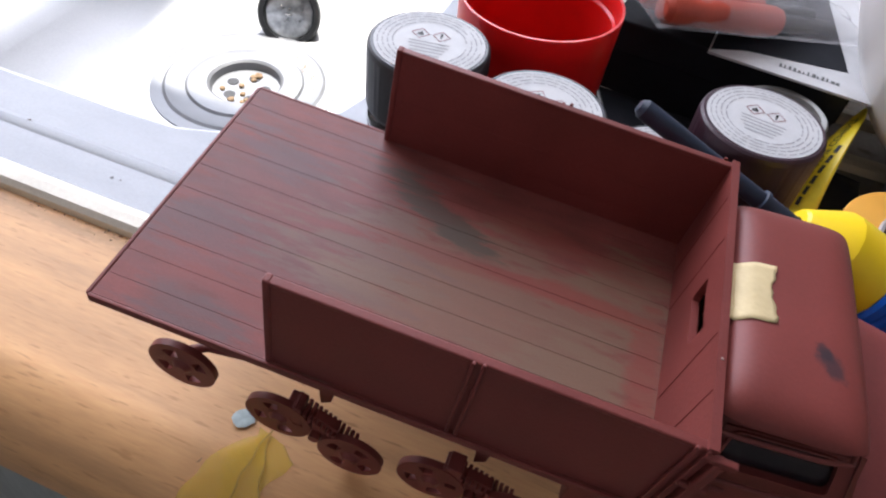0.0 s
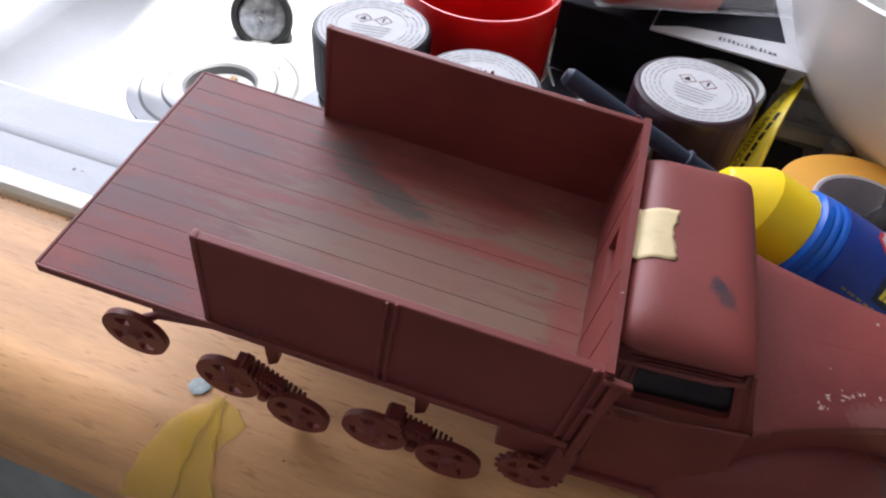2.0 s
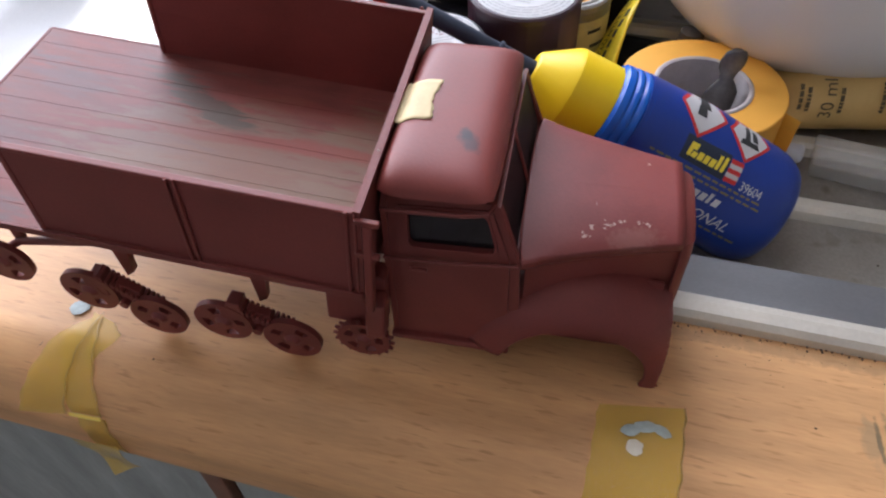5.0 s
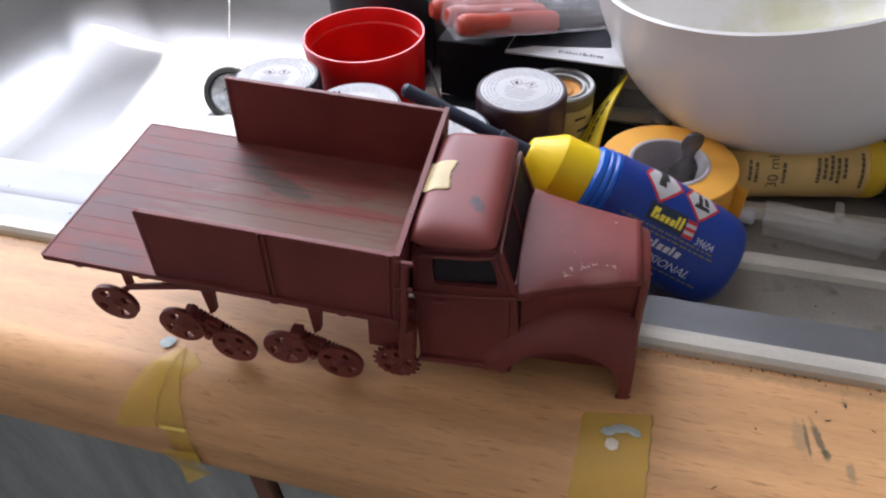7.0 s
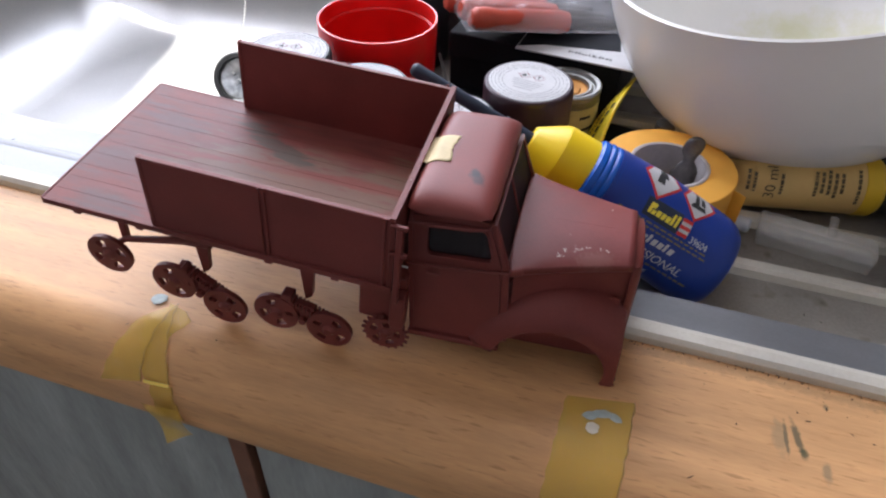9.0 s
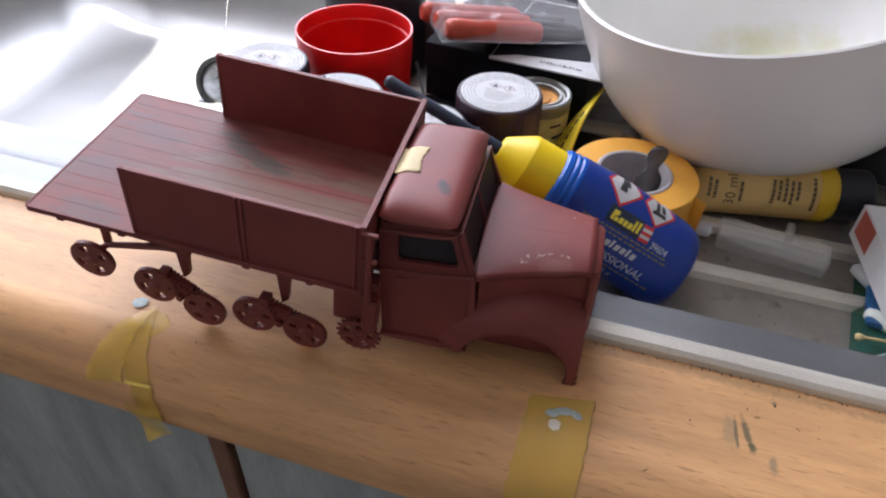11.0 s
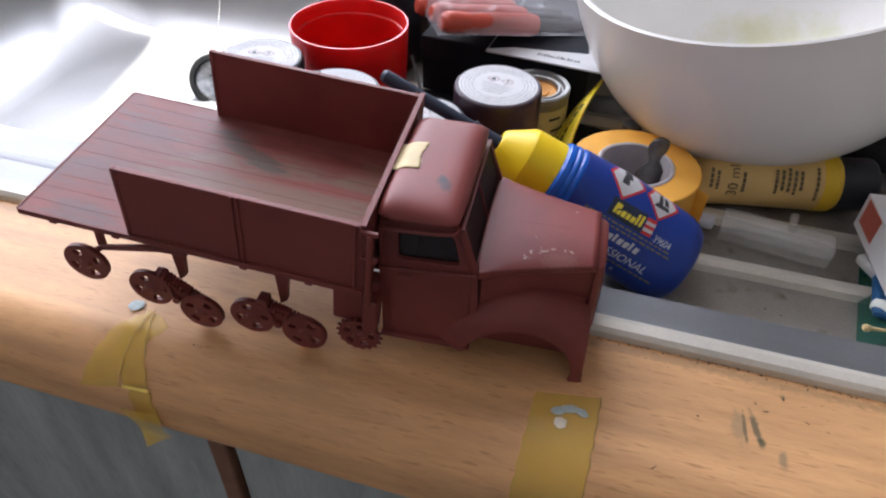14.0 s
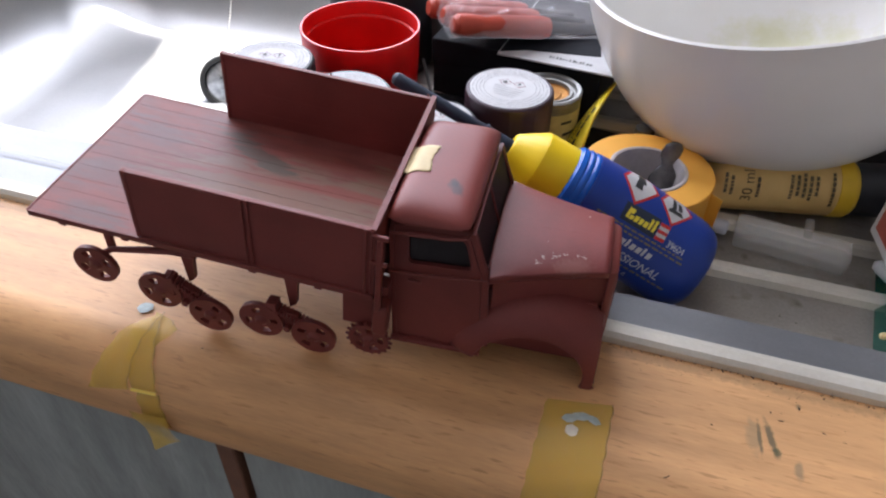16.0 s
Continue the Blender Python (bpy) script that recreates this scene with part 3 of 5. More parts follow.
for s in (-1, 1):
    y = 29.0 * s
    arm = part("idler_arm", tube([M3((-20, y - 2.4 * s, -23)), M3((-16, y - 3 * s, -20)), M3((4, y - 3.4 * s, -14.5)), M3((13, y - 3.4 * s, -13.5))], [1.1 * mm, 1.0 * mm, 1.3 * mm, 1.3 * mm]), M_RED, bed)
    put_wheel(arm, -20.5, y, -25.0, 7.4, 0.5, "idler_wheel")
    part("bracket", mbox(((-18, y - 4.4 * s - 0.8, -21), (-15.6, y - 4.4 * s + 0.8, -5.2))), M_RED, arm)
    for x0, z0, x1, z1 in ((1.5, -28.0, 17.6, -33.9), (35.0, -29.6, 52.0, -31.6)):
        cx, cz = (x0 + x1) / 2, (z0 + z1) / 2
        slope = math.atan2(z1 - z0, x1 - x0)
        beam = [(-9.6, -1.4), (9.6, -1.4), (9.4, 1.2), (4, 2.0), (2.6, 6.2), (-2.8, 6.6), (-5, 4.6), (-9.2, 3.0)]
        c, sn = math.cos(slope), math.sin(slope)
        outl = [((cx + u * c - v * sn) * mm, (cz + u * sn + v * c) * mm) for u, v in beam]
        bogie = part("bogie", fixed_normals(extrude_outline(outl, (y - 1.0) * mm, (y + 1.0) * mm, lambda u, v, w: (u, w, v))), M_RED, bed, "rocker with a leaf spring and two wheels")
        bmesh_teeth = bmesh.new()
        for k in range(13):
            u = -7.5 + 1.25 * k
            v = 7.4 - 0.34 * k
            px_, pz_ = cx + u * c - v * sn, cz + u * sn + v * c
            box(bmesh_teeth, M3((px_ - 0.36, y - 2.0, pz_ - 1.6)), M3((px_ + 0.36, y + 2.0, pz_ + 0.3)), 0.1 * mm, 1)
        part("leaf_spring", bmesh_teeth, M_RED, bogie)
        part("spring_seat", mbox(((cx - 6.5, y - 2.0, cz + 2.2), (cx - 3.2, y + 2.0, cz + 9.6)), bevel=0.3), M_RED, bogie)
        put_wheel(bogie, x0, y + 1.4 * s, z0, 7.2, 0.3)
        put_wheel(bogie, x1, y + 1.4 * s, z1, 7.2, 1.0)
        part("pivot", tube([M3((cx, y - 2.6, cz)), M3((cx, y + 3.2, cz))], 1.2 * mm, 12), M_RED, bogie)
        part("hanger", fixed_normals(extrude_outline([M3(p) for p in ((cx - 3.6, -5.2), (cx + 2.2, -5.2), (cx + 0.8, cz + 5), (cx - 1.4, cz + 3))], (y - 5.2 * s - 1) * mm, (y - 5.2 * s + 1) * mm, lambda u, v, w: (u, w, v))), M_RED, bogie)
    sprocket = put_wheel(bed, 69.0, y - 1.0 * s, -29.0, 6.4, 0.2, "sprocket", 5)
    teeth = bmesh.new()
    for k in range(18):
        a = 2 * math.pi * k / 18
        lathe([(0, -0.6 * mm), (0.7 * mm, -0.6 * mm), (0.4 * mm, 0.9 * mm), (0, 0.9 * mm)], n=6, bm=teeth, m=Matrix.Translation((6.6 * mm * math.cos(a), 6.6 * mm * math.sin(a), 0)) @ Euler((0, radians(90), a), "XYZ").to_matrix().to_4x4())
    part("teeth", teeth, M_RED, sprocket)

for s in (-1, 1):
    part("mudguard", mbox(((60, min(s * 22, s * 27), -25), (74, max(s * 22, s * 27), -5.4)), bevel=0.6), M_RED, bed)
    part("step", mbox(((70.5, min(s * 27, s * 31.5), -22), (75, max(s * 27, s * 31.5), -9)), bevel=0.6), M_RED, bed)
# the cab, level on the worktop and taped to the bed


def roof_z(x, y):
    u, v = (x - 10.8) / 12.0, y / 25.2
    k = max(0.0, 1 - abs(u) ** 5.0) ** (1 / 2.8) * max(0.0, 1 - abs(v) ** 6.5) ** (1 / 3.0)
    return 51.6 + 0.07 * x + (8.4 - 0.10 * x) * k


def boxes_on_slope(outline):
    """A thin pane that fills a windscreen opening."""
    return fixed_normals(extrude_outline([M3(p) for p in outline], 0.0, 0.3 * mm, lambda u, v, w: (0.0268 - (v - 0.0390) * 0.27 - w, u, v)))


# almost opaque panes: the dim cab interior is put into their near-black colour
M_SIDEPANE = film_material("shade_black_pane", (0.012, 0.010, 0.014), 0.86, 0.10)
M_SCREEN = film_material("shade_black_screen", (0.012, 0.010, 0.012), 1.3, 0.5)
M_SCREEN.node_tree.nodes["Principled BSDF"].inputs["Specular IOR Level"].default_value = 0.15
cab = part("cab_body", mbox(((-0.6, -22.6, 9.0), (0.8, 22.6, 37.0))), M_RED, truck, "rounded driver's cab with dark open windows")
nx, ny = 26, 40
bm = bmesh.new()
cols = []
for i in range(nx + 1):
    u = -math.cos(math.pi * i / nx)
    cols.append([])
    for j in range(ny + 1):
        v = -math.cos(math.pi * j / ny)
        su, sv = u * math.sqrt(max(0, 1 - 0.10 * v ** 8)), v * math.sqrt(max(0, 1 - 0.10 * u ** 8))
        x, y = 10.8 + 11.8 * su, 25.0 * sv
        cols[-1].append(bm.verts.new(M3((x, y, roof_z(x, y)))))
for i in range(nx):
    for j in range(ny):
        bm.faces.new((cols[i][j], cols[i + 1][j], cols[i + 1][j + 1], cols[i][j + 1]))
roof = part("cab_roof", bm, M_ROOF, cab, "smooth domed roof with a dark smudge")
sol = roof.modifiers.new("thickness", "SOLIDIFY")
sol.thickness, sol.offset = 1.2 * mm, -1
part("drip_rail", tube([M3(p) for p in ((0.2, -24.6, 51.0), (6, -24.9, 51.5), (17, -24.9, 52.2), (21.2, -24.2, 52.6), (22.4, -21, 52.7), (22.6, 0, 52.9), (22.4, 21, 52.7), (21.2, 24.2, 52.6), (17, 24.9, 52.2), (0.2, 24.6, 51.0))], 0.5 * mm, 8), M_RED, cab)
side_out = [(-0.6, 8.0), (22.0, 8.0), (28.6, 20.0), (27.8, 39.0), (23.2, 53.2), (0.8, 51.8), (-0.8, 37.0)]
door_out = [(2.4, 10.4), (20.5, 10.4), (26.2, 20.4), (25.8, 39.0), (21.8, 51.6), (3.0, 50.4), (2.2, 37.0)]
window = rounded((4.9, 39.8), (22.0, 49.6), 1.6, 4)
window = [(x + 0.24 * (44.5 - z) * (x > 15), z + 0.05 * (x - 4.9)) for x, z in window]
for s in (-1, 1):
    def on_side(u, v, w, s=s):
        bulge = 1.1 * math.cos((v - 28) / 28 * 1.2) - 1.1
        return (u, s * (23.8 * mm + bulge * mm - w - 0.0012 * max(0, (v / mm - 38) / 14)), v)
    part("cab_side", plate_with_hole([M3(p) for p in side_out], [M3(p) for p in door_out], on_side, 1.3 * mm, n=56), M_RED, cab)
    door = part("door", plate_with_hole([M3((13.5 + (x - 13.5) * 0.993, 30 + (z - 30) * 0.995)) for x, z in door_out], [M3(p) for p in window], lambda u, v, w, f=on_side: f(u, v, w - 0.0003), 1.4 * mm, n=56), M_RED, cab)
    part("window_rim", plate_with_hole([M3((14.7 + (x - 14.7) * 1.05, 45 + (z - 45) * 1.08)) for x, z in window], [M3(p) for p in window], lambda u, v, w, f=on_side: f(u, v, w - 0.0007), 0.5 * mm, n=48), M_RED, door)
    part("belt_moulding", tube([M3((-0.6, s * 24.1, 36.0)), M3((14, s * 24.5, 37.2)), M3((27.6, s * 24.0, 38.3))], 0.42 * mm, 8), M_RED, door)
    part("handle", tube([M3((5.0, s * 24.6, 34.0)), M3((8.8, s * 24.8, 34.2))], 0.42 * mm, 8), M_RED, door)
    part("window_pane", fixed_normals(extrude_outline([M3((14.7 + (x - 14.7) * 1.02, 45 + (z - 45) * 1.03)) for x, z in window], 0.0, 0.3 * mm, lambda u, v, w, f=on_side: f(u, v, w + 0.0008))), M_SIDEPANE, door, "near-black pane, the cab's inner shade in its colour")
    half = [(s * 0.20, 38.6), (s * 23.2, 38.6), (s * 22.6, 53.2), (s * 0.20, 53.6)]
    pane = rounded((min(s * 0.6, s * 22.2), 39.0), (max(s * 0.6, s * 22.2), 53.0), 0.8, 4)
    part("windscreen_frame", plate_with_hole([M3(p) for p in half], [M3(p) for p in pane], lambda u, v, w: (0.0272 - (v - 0.0390) * 0.27 - w, u, v), 0.8 * mm, n=40), M_RED, cab)
    part("windscreen_pane", boxes_on_slope(pane), M_SCREEN, cab, "near-black windscreen, the cab's inner shade in its colour")
    part("running_board", mbox(((-1.0, min(s * 24.6, s * 16), 6.6), (27.0, max(s * 24.6, s * 16), 8.6)), bevel=0.5), M_RED, cab)
back_out = [(-23.4, 8), (23.4, 8), (23.2, 50), (20.5, 52.6), (-20.5, 52.6), (-23.2, 50)]
part("cab_back", plate_with_hole([M3(p) for p in back_out], [M3(p) for p in rounded((-7.5, 40), (7.5, 48), 1.2, 4)], lambda u, v, w: (w - 0.0004, u, v), 1.2 * mm, n=48), M_RED, cab)
part("bench_seat", mbox(((3, -19, 14), (15, 19, 26)), ((2, -19, 26), (6, 19, 40)), bevel=1.5), M_RED, cab)
part("dashboard", mbox(((23.4, -20, 34), (27, 20, 38.6)), bevel=0.8), M_RED, cab)
wheel_ring = bmesh.new()
tube([Matrix.Translation(M3((21.5, -9, 39))) @ Euler((0, radians(-55), 0)).to_matrix().to_4x4() @ Vector((4.4 * mm * math.cos(a), 4.4 * mm * math.sin(a), 0)) for a in (2 * math.pi * k / 24 for k in range(25))], 0.4 * mm, 6, bm=wheel_ring)
part("steering_wheel", wheel_ring, M_RED, cab)

# bonnet: cowl, tapering top with a crisp edge, recessed sides and rounded nose


def hood_ring(x, w, zt, zs, crown):
    pts = [(x, -w + 0.3, zs - 2.2), (x, -w, zs - 1.6), (x, -w, zs - 0.3), (x, -w + 0.25, zs + 0.1), (x, -w + 0.6, zs + 0.3)]
    for k in range(1, 12):
        y = -w + 0.7 + (2 * w - 1.4) * k / 12
        pts.append((x, y, zs + 0.3 + (zt - zs) * (1 - (y / w) ** 2) * crown))
    pts += [(x, w - 0.6, zs + 0.3), (x, w - 0.25, zs + 0.1), (x, w, zs - 0.3), (x, w, zs - 1.6), (x, w - 0.3, zs - 2.2)]
    return [M3(p) for p in pts]


def fs(x):
    return (x - 29) / 32


def hood_w(x):
    return 22.8 - 10.2 * fs(x) - 0.6 * math.sin(fs(x) * math.pi)


def swept_back(ring):
    """The cowl's rear corners lie a little further forward than its middle."""
    return [(x + (1.4 * mm * (abs(y) / (24 * mm)) ** 4 if x < 30 * mm else 0), y, z) for x, y, z in ring]


hood = part("bonnet", fixed_normals(loft([swept_back(hood_ring(x, hood_w(x), 40.7, 38.9, 1.0)) for x in (26.8, 27.4, 28.4, 29.8, 31.6, 36, 40, 45, 50, 55, 58.5, 60.4)], closed=False, cap=False)), M_HOOD, cab, "tapering bonnet with pale scuffs and a small white dot")
hood.modifiers.new("thickness", "SOLIDIFY").thickness = 0.8 * mm
part("bonnet_side", fixed_normals(loft([[M3((x, s * (hood_w(x) - 1.3), z)) for s, z in ((-1, 14), (-1, 38.4), (1, 38.4), (1, 14))] for x in (29, 36, 45, 54, 60.6)])), M_RED, cab)
nose = []
for q in range(9):
    a = math.pi / 2 * q / 8
    x = 60.4 + 2.6 * math.sin(a)
    k = 1 - 0.22 * (1 - math.cos(a))
    w = hood_w(60.4) * k
    nose.append([M3(p) for p in [(x, -w * 0.9, 6), (x, -w, 20), (x, -w, 34), (x, -w * 0.9, 37.6), (x, -w * 0.5, 39.8 - q * 0.12), (x, 0, 40.6 - q * 0.2), (x, w * 0.5, 39.8 - q * 0.12), (x, w * 0.9, 37.6), (x, w, 34), (x, w, 20), (x, w * 0.9, 6)]])
part("radiator_shell", fixed_normals(loft(nose)), M_RED, cab)
for k in range(-4, 5):
    part("grille_bar", mbox(((62.6, k * 2.0 - 0.4, 10), (63.4, k * 2.0 + 0.4, 34)), bevel=0.2), M_RED, cab)
for s in (-1, 1):
    part("inner_wing", mbox(((26, min(s * 13, s * 14), 1.5), (59, max(s * 13, s * 14), 27)), bevel=0.3), M_RED, cab)
part("front_axle", tube([M3((44, -13, 9)), M3((44, 13, 9))], 1.6 * mm, 14), M_RED, cab)
part("floor_pan", mbox(((0, -22, 8.8), (29, 22, 10.2)), bevel=0.2), M_RED, cab)
part("hinge", tube([M3((36, 0, 40.98)), M3((54, 0, 40.98))], 0.06 * mm, 6), M_HOOD, cab)
# wings: swept shells over the empty wheel arches
for s in (-1, 1):
    sections = []
    for k in range(49):
        t = k / 48
        a = radians(168 - 183 * t)
        low = 16.2 + 2.4 * (1 - t) ** 1.5
        sec = [(low + 0.5, 24.0), (low - 0.1, 24.7), (low, 25.3), (low + 0.5, 25.7)]
        for q in range(1, 15):
            b = math.pi / 2 * q / 14
            sec.append((low + 0.5 + 10.9 * math.sin(b) ** 0.92, 9.0 + 16.7 * math.cos(b) ** 0.58))
        ring = []
        for r, y in sec:
            x, z = 43.6 + r * math.cos(a) * (1.0 if math.cos(a) < 0 else 0.93), 3.6 + r * math.sin(a) * 0.93
            ring.append(M3((min(x, 62.0), s * (y - 1.8 * t * t), max(z, 0.15))))
        sections.append(ring)
    wing = part("wing", fixed_normals(loft(sections, closed=False, cap=False)), M_RED, cab, "swept front wing over an empty wheel arch")
    wing.modifiers.new("thickness", "SOLIDIFY").thickness = 0.8 * mm
# scuff marks that stand a hair proud of the bonnet: place, number, spread
SCUFFS = ((40.6, -14.3, 8, 0.8), (42.6, -12.0, 6, 0.8), (44.8, -10.6, 6, 0.7), (47.4, -9.6, 5, 0.7), (52.0, -9.3, 6, 0.7))


def hood_z(x, y):
    """Height of the bonnet's top."""
    return 39.2 + 1.8 * (1 - (y / hood_w(x)) ** 2)


for cx, cy, n, spread in SCUFFS:
    for k in range(n):
        x, y = random.gauss(cx, spread), random.gauss(cy, spread * 0.55)
        if abs(y) > hood_w(x) - 1.0:
            continue
        bm = lump(bmesh.new(), (0, 0, 0), random.uniform(0.12, 0.40) * mm, 0.10, k + cx, 2)
        ang, long = random.uniform(0, 3.1), random.uniform(1.0, 2.4)
        for v in bm.verts:
            u, w = v.co.x * long, v.co.y / long ** 0.5
            v.co.x, v.co.y, v.co.z = x * mm + u * math.cos(ang) - w * math.sin(ang), y * mm + u * math.sin(ang) + w * math.cos(ang), hood_z(x, y) * mm + v.co.z
        part("scuff", bm, M_SCUFF, hood)
for x, y, r in ((53, 9.0, 0.42), (47, -10, 0.2), (42, -6, 0.18)):
    part("scuff", lump(bmesh.new(), M3((x, y, 38.95 + 2.3 * (1 - (y / hood_w(x)) ** 2))), r * mm, 0.3, x, 1), M_SCUFF, hood)
part("scuff", lump(bmesh.new(), M3((70.3, -16.3, hb_top - 0.4)), 0.3 * mm, 0.6, 3, 1), M_SCUFF, bed)

# masking tape that holds the cab
M_MASK = material("masking_tape_cream", (0.58, 0.46, 0.25), 0.6, grain=0.10, scale=120, bump=0.2, fine=900)
bm = bmesh.new()
grid = []
for i in range(15):
    row = []
    for j in range(13):
        x = -2.0 + 8.6 * i / 14 + (0.22 * math.sin(j * 2.3) + 0.45 * math.sin(j * 0.62 + 0.8)) * (i / 14) ** 3
        y = -7.6 + 13.2 * j / 12 + 0.12 * math.sin(i * 0.9) + (x - 2) * 0.12
        z = roof_z(max(x, 0.2), y) + 0.20 if x > 0.6 else min(roof_z(0.6, y) + 0.28, 58.6) + (0.6 - x) * 0.15
        row.append(bm.verts.new(M3((x, y, z + 0.05 * math.sin(j * 1.3 + i)))))
    grid.append(row)
for i in range(14):
    for j in range(12):
        bm.faces.new((grid[i][j], grid[i + 1][j], grid[i + 1][j + 1], grid[i][j + 1]))
strip = part("tape_strip", bm, M_MASK, truck, "torn piece of cream masking tape on the cab roof")
strip.modifiers.new("thickness", "SOLIDIFY").thickness = 0.03 * mm
# ---- things on and round the drainer ----
M_BLACKCAP = material("black_cap_plastic", (0.020, 0.022, 0.028), 0.42, grain=0.2, scale=120, bump=0.05)
M_MAROON = material("maroon_cap_plastic", (0.034, 0.014, 0.023), 0.45, grain=0.2, scale=120, bump=0.05)
M_PAPER = material("white_label_paper", (0.49, 0.49, 0.495), 0.6, grain=0.04, scale=200)
M_PRINT = material("grey_print", (0.27, 0.27, 0.28), 0.6, grain=0.1)
M_INK = material("dark_print", (0.03, 0.03, 0.03), 0.6, grain=0.1)
M_SIGNINK = material("dull_red_print", (0.22, 0.05, 0.05), 0.6, grain=0.1)
M_REDINK = material("red_print", (0.55, 0.03, 0.03), 0.5, grain=0.1)
M_GLASS = glassy("clear_glass", (0.95, 0.97, 0.96), 0.02, 1.5)
M_PAINT = material("dark_paint_in_jar", (0.03, 0.016, 0.012), 0.35, grain=0.3, scale=200)
M_ORANGEPAINT = material("orange_print", (0.65, 0.14, 0.03), 0.5, grain=0.2)


def ring_bars(parent, z, radii, seed, mat, width=0.00034):
    """Rings of print too small to read, as broken bars round a lid."""
    rng = random.Random(seed)
    for r in radii:
        bm = bmesh.new()
        a = rng.uniform(0, 1)
        end = a + 2 * math.pi - 0.25
        while a < end:
            ln = rng.uniform(0.0010, 0.0042) / r
            n = max(1, int(ln * r / 0.0008))
            inner = [bm.verts.new(((r - width / 2) * math.cos(a + ln * k / n), (r - width / 2) * math.sin(a + ln * k / n), z)) for k in range(n + 1)]
            outer = [bm.verts.new(((r + width / 2) * math.cos(a + ln * k / n), (r + width / 2) * math.sin(a + ln * k / n), z)) for k in range(n + 1)]
            for k in range(n):
                bm.faces.new((inner[k], outer[k], outer[k + 1], inner[k + 1]))
            a += ln + rng.uniform(0.0004, 0.0009) / r
        part("print", bm, mat, parent, smooth=False)


def diamond(parent, cx, cy, r, z, turn=0.0, kind=0):
    """A small hazard diamond: thin border and a flame or an exclamation mark."""
    c = [(cx + r * math.cos(turn + math.pi / 2 * k), cy + r * math.sin(turn + math.pi / 2 * k)) for k in range(4)]
    i = [(cx + 0.90 * (x - cx), cy + 0.90 * (y - cy)) for x, y in c]
    part("hazard_sign", plate_with_hole(c, i, lambda u, v, w: (u, v, z + w), 0.00004, n=16), M_SIGNINK, parent, smooth=False)
    bm = bmesh.new()
    if kind:
        outlines = ([(-0.10, -0.12), (0.10, -0.12), (0.14, 0.52), (-0.14, 0.52)], [(-0.11, -0.42), (0.11, -0.42), (0.11, -0.24), (-0.11, -0.24)])
    else:
        outlines = ([(-0.30, -0.34), (0.30, -0.34), (0.36, -0.05), (0.16, 0.22), (0.05, 0.52), (-0.12, 0.20), (-0.34, -0.02)],)
    for outline in outlines:
        bm.faces.new([bm.verts.new((cx + u * r, cy + v * r, z)) for u, v in outline])
    part("symbol", bm, M_INK, parent, smooth=False)


def paint_jar(x, y, floor, top, r, cap_h, cap_mat, turn, label, label_r=0.90, seed=1, glass_r=None):
    """A paint jar: glass body, paint inside, knurled cap with a round paper label on it."""
    h = top - floor
    jar = thing("paint_jar", pose(x, y, floor, 0, 0, turn), label, "paint jar", "paint jars")
    g = glass_r or r * 0.97
    body_h = h - cap_h
    bm = lathe([(0, 0), (g * 0.9, 0), (g, 0.0015), (g, body_h - 0.004), (g * 0.86, body_h - 0.0005), (g * 0.84, body_h + 0.004), (0, body_h + 0.004)], n=48)
    part("glass", bm, M_GLASS, jar, "clear glass jar body")
    part("paint", lathe([(0, 0.0010), (g * 0.90, 0.0010), (g * 0.93, 0.0025), (g * 0.93, body_h * 0.80), (0, body_h * 0.80)], n=40), M_PAINT, jar)
    band = lathe([(g + 0.00015, body_h * 0.12), (g + 0.00015, body_h * 0.78)], n=32, start=-2.4, end=0.9)
    part("wrap_label", band, M_INK, jar, "dark printed wrap label")
    for k in range(4):
        part("label_bar", lathe([(g + 0.0003, body_h * (0.22 + 0.13 * k)), (g + 0.0003, body_h * (0.27 + 0.13 * k))], n=12, start=-2.2 + 0.2 * k, end=-1.2 + 0.25 * (k % 2)), M_ORANGEPAINT if k % 2 else M_PAPER, jar)

    def knurl(a, z):
        return 1 + 0.005 * (1 if int(a / (2 * math.pi) * 192) % 2 else -1) * (0.0015 < z - body_h < cap_h - 0.0022)
    prof = [(r * 0.98, body_h), (r, body_h + 0.0008), (r, body_h + 0.0016), (r, body_h + cap_h - 0.0024), (r, body_h + cap_h - 0.0016), (r * 0.985, body_h + cap_h - 0.0006), (r * 0.95, h), (0, h)]
    part("cap", lathe(prof, n=192, wobble=knurl), cap_mat, jar, "ribbed plastic screw cap")
    lr = r * label_r
    part("lid_label", lathe([(0, h + 0.00012), (lr, h + 0.00012), (lr, h - 0.0001)], n=64), M_PAPER, jar, "round white paper label with fine print")
    ring_bars(jar, h + 0.00025, [lr * q for q in (0.93, 0.84, 0.75, 0.66)], seed, M_PRINT)
    diamond(jar, -0.21 * lr, 0.22 * lr, 0.17 * lr, h + 0.00022, 0)
    diamond(jar, 0.17 * lr, 0.22 * lr, 0.17 * lr, h + 0.00022, 0, 1)
    rng = random.Random(seed)
    for k in range(5):
        half = lr * (0.44 - 0.04 * k) * rng.uniform(0.8, 1)
        yy = -0.05 * lr - 0.10 * lr * k
        part("print", patch([(-half, yy), (half, yy), (half, yy + 0.028 * lr), (-half, yy + 0.028 * lr)], lambda u, v: (u, v, h + 0.00022), 1), M_PRINT, jar, smooth=False)
    return jar


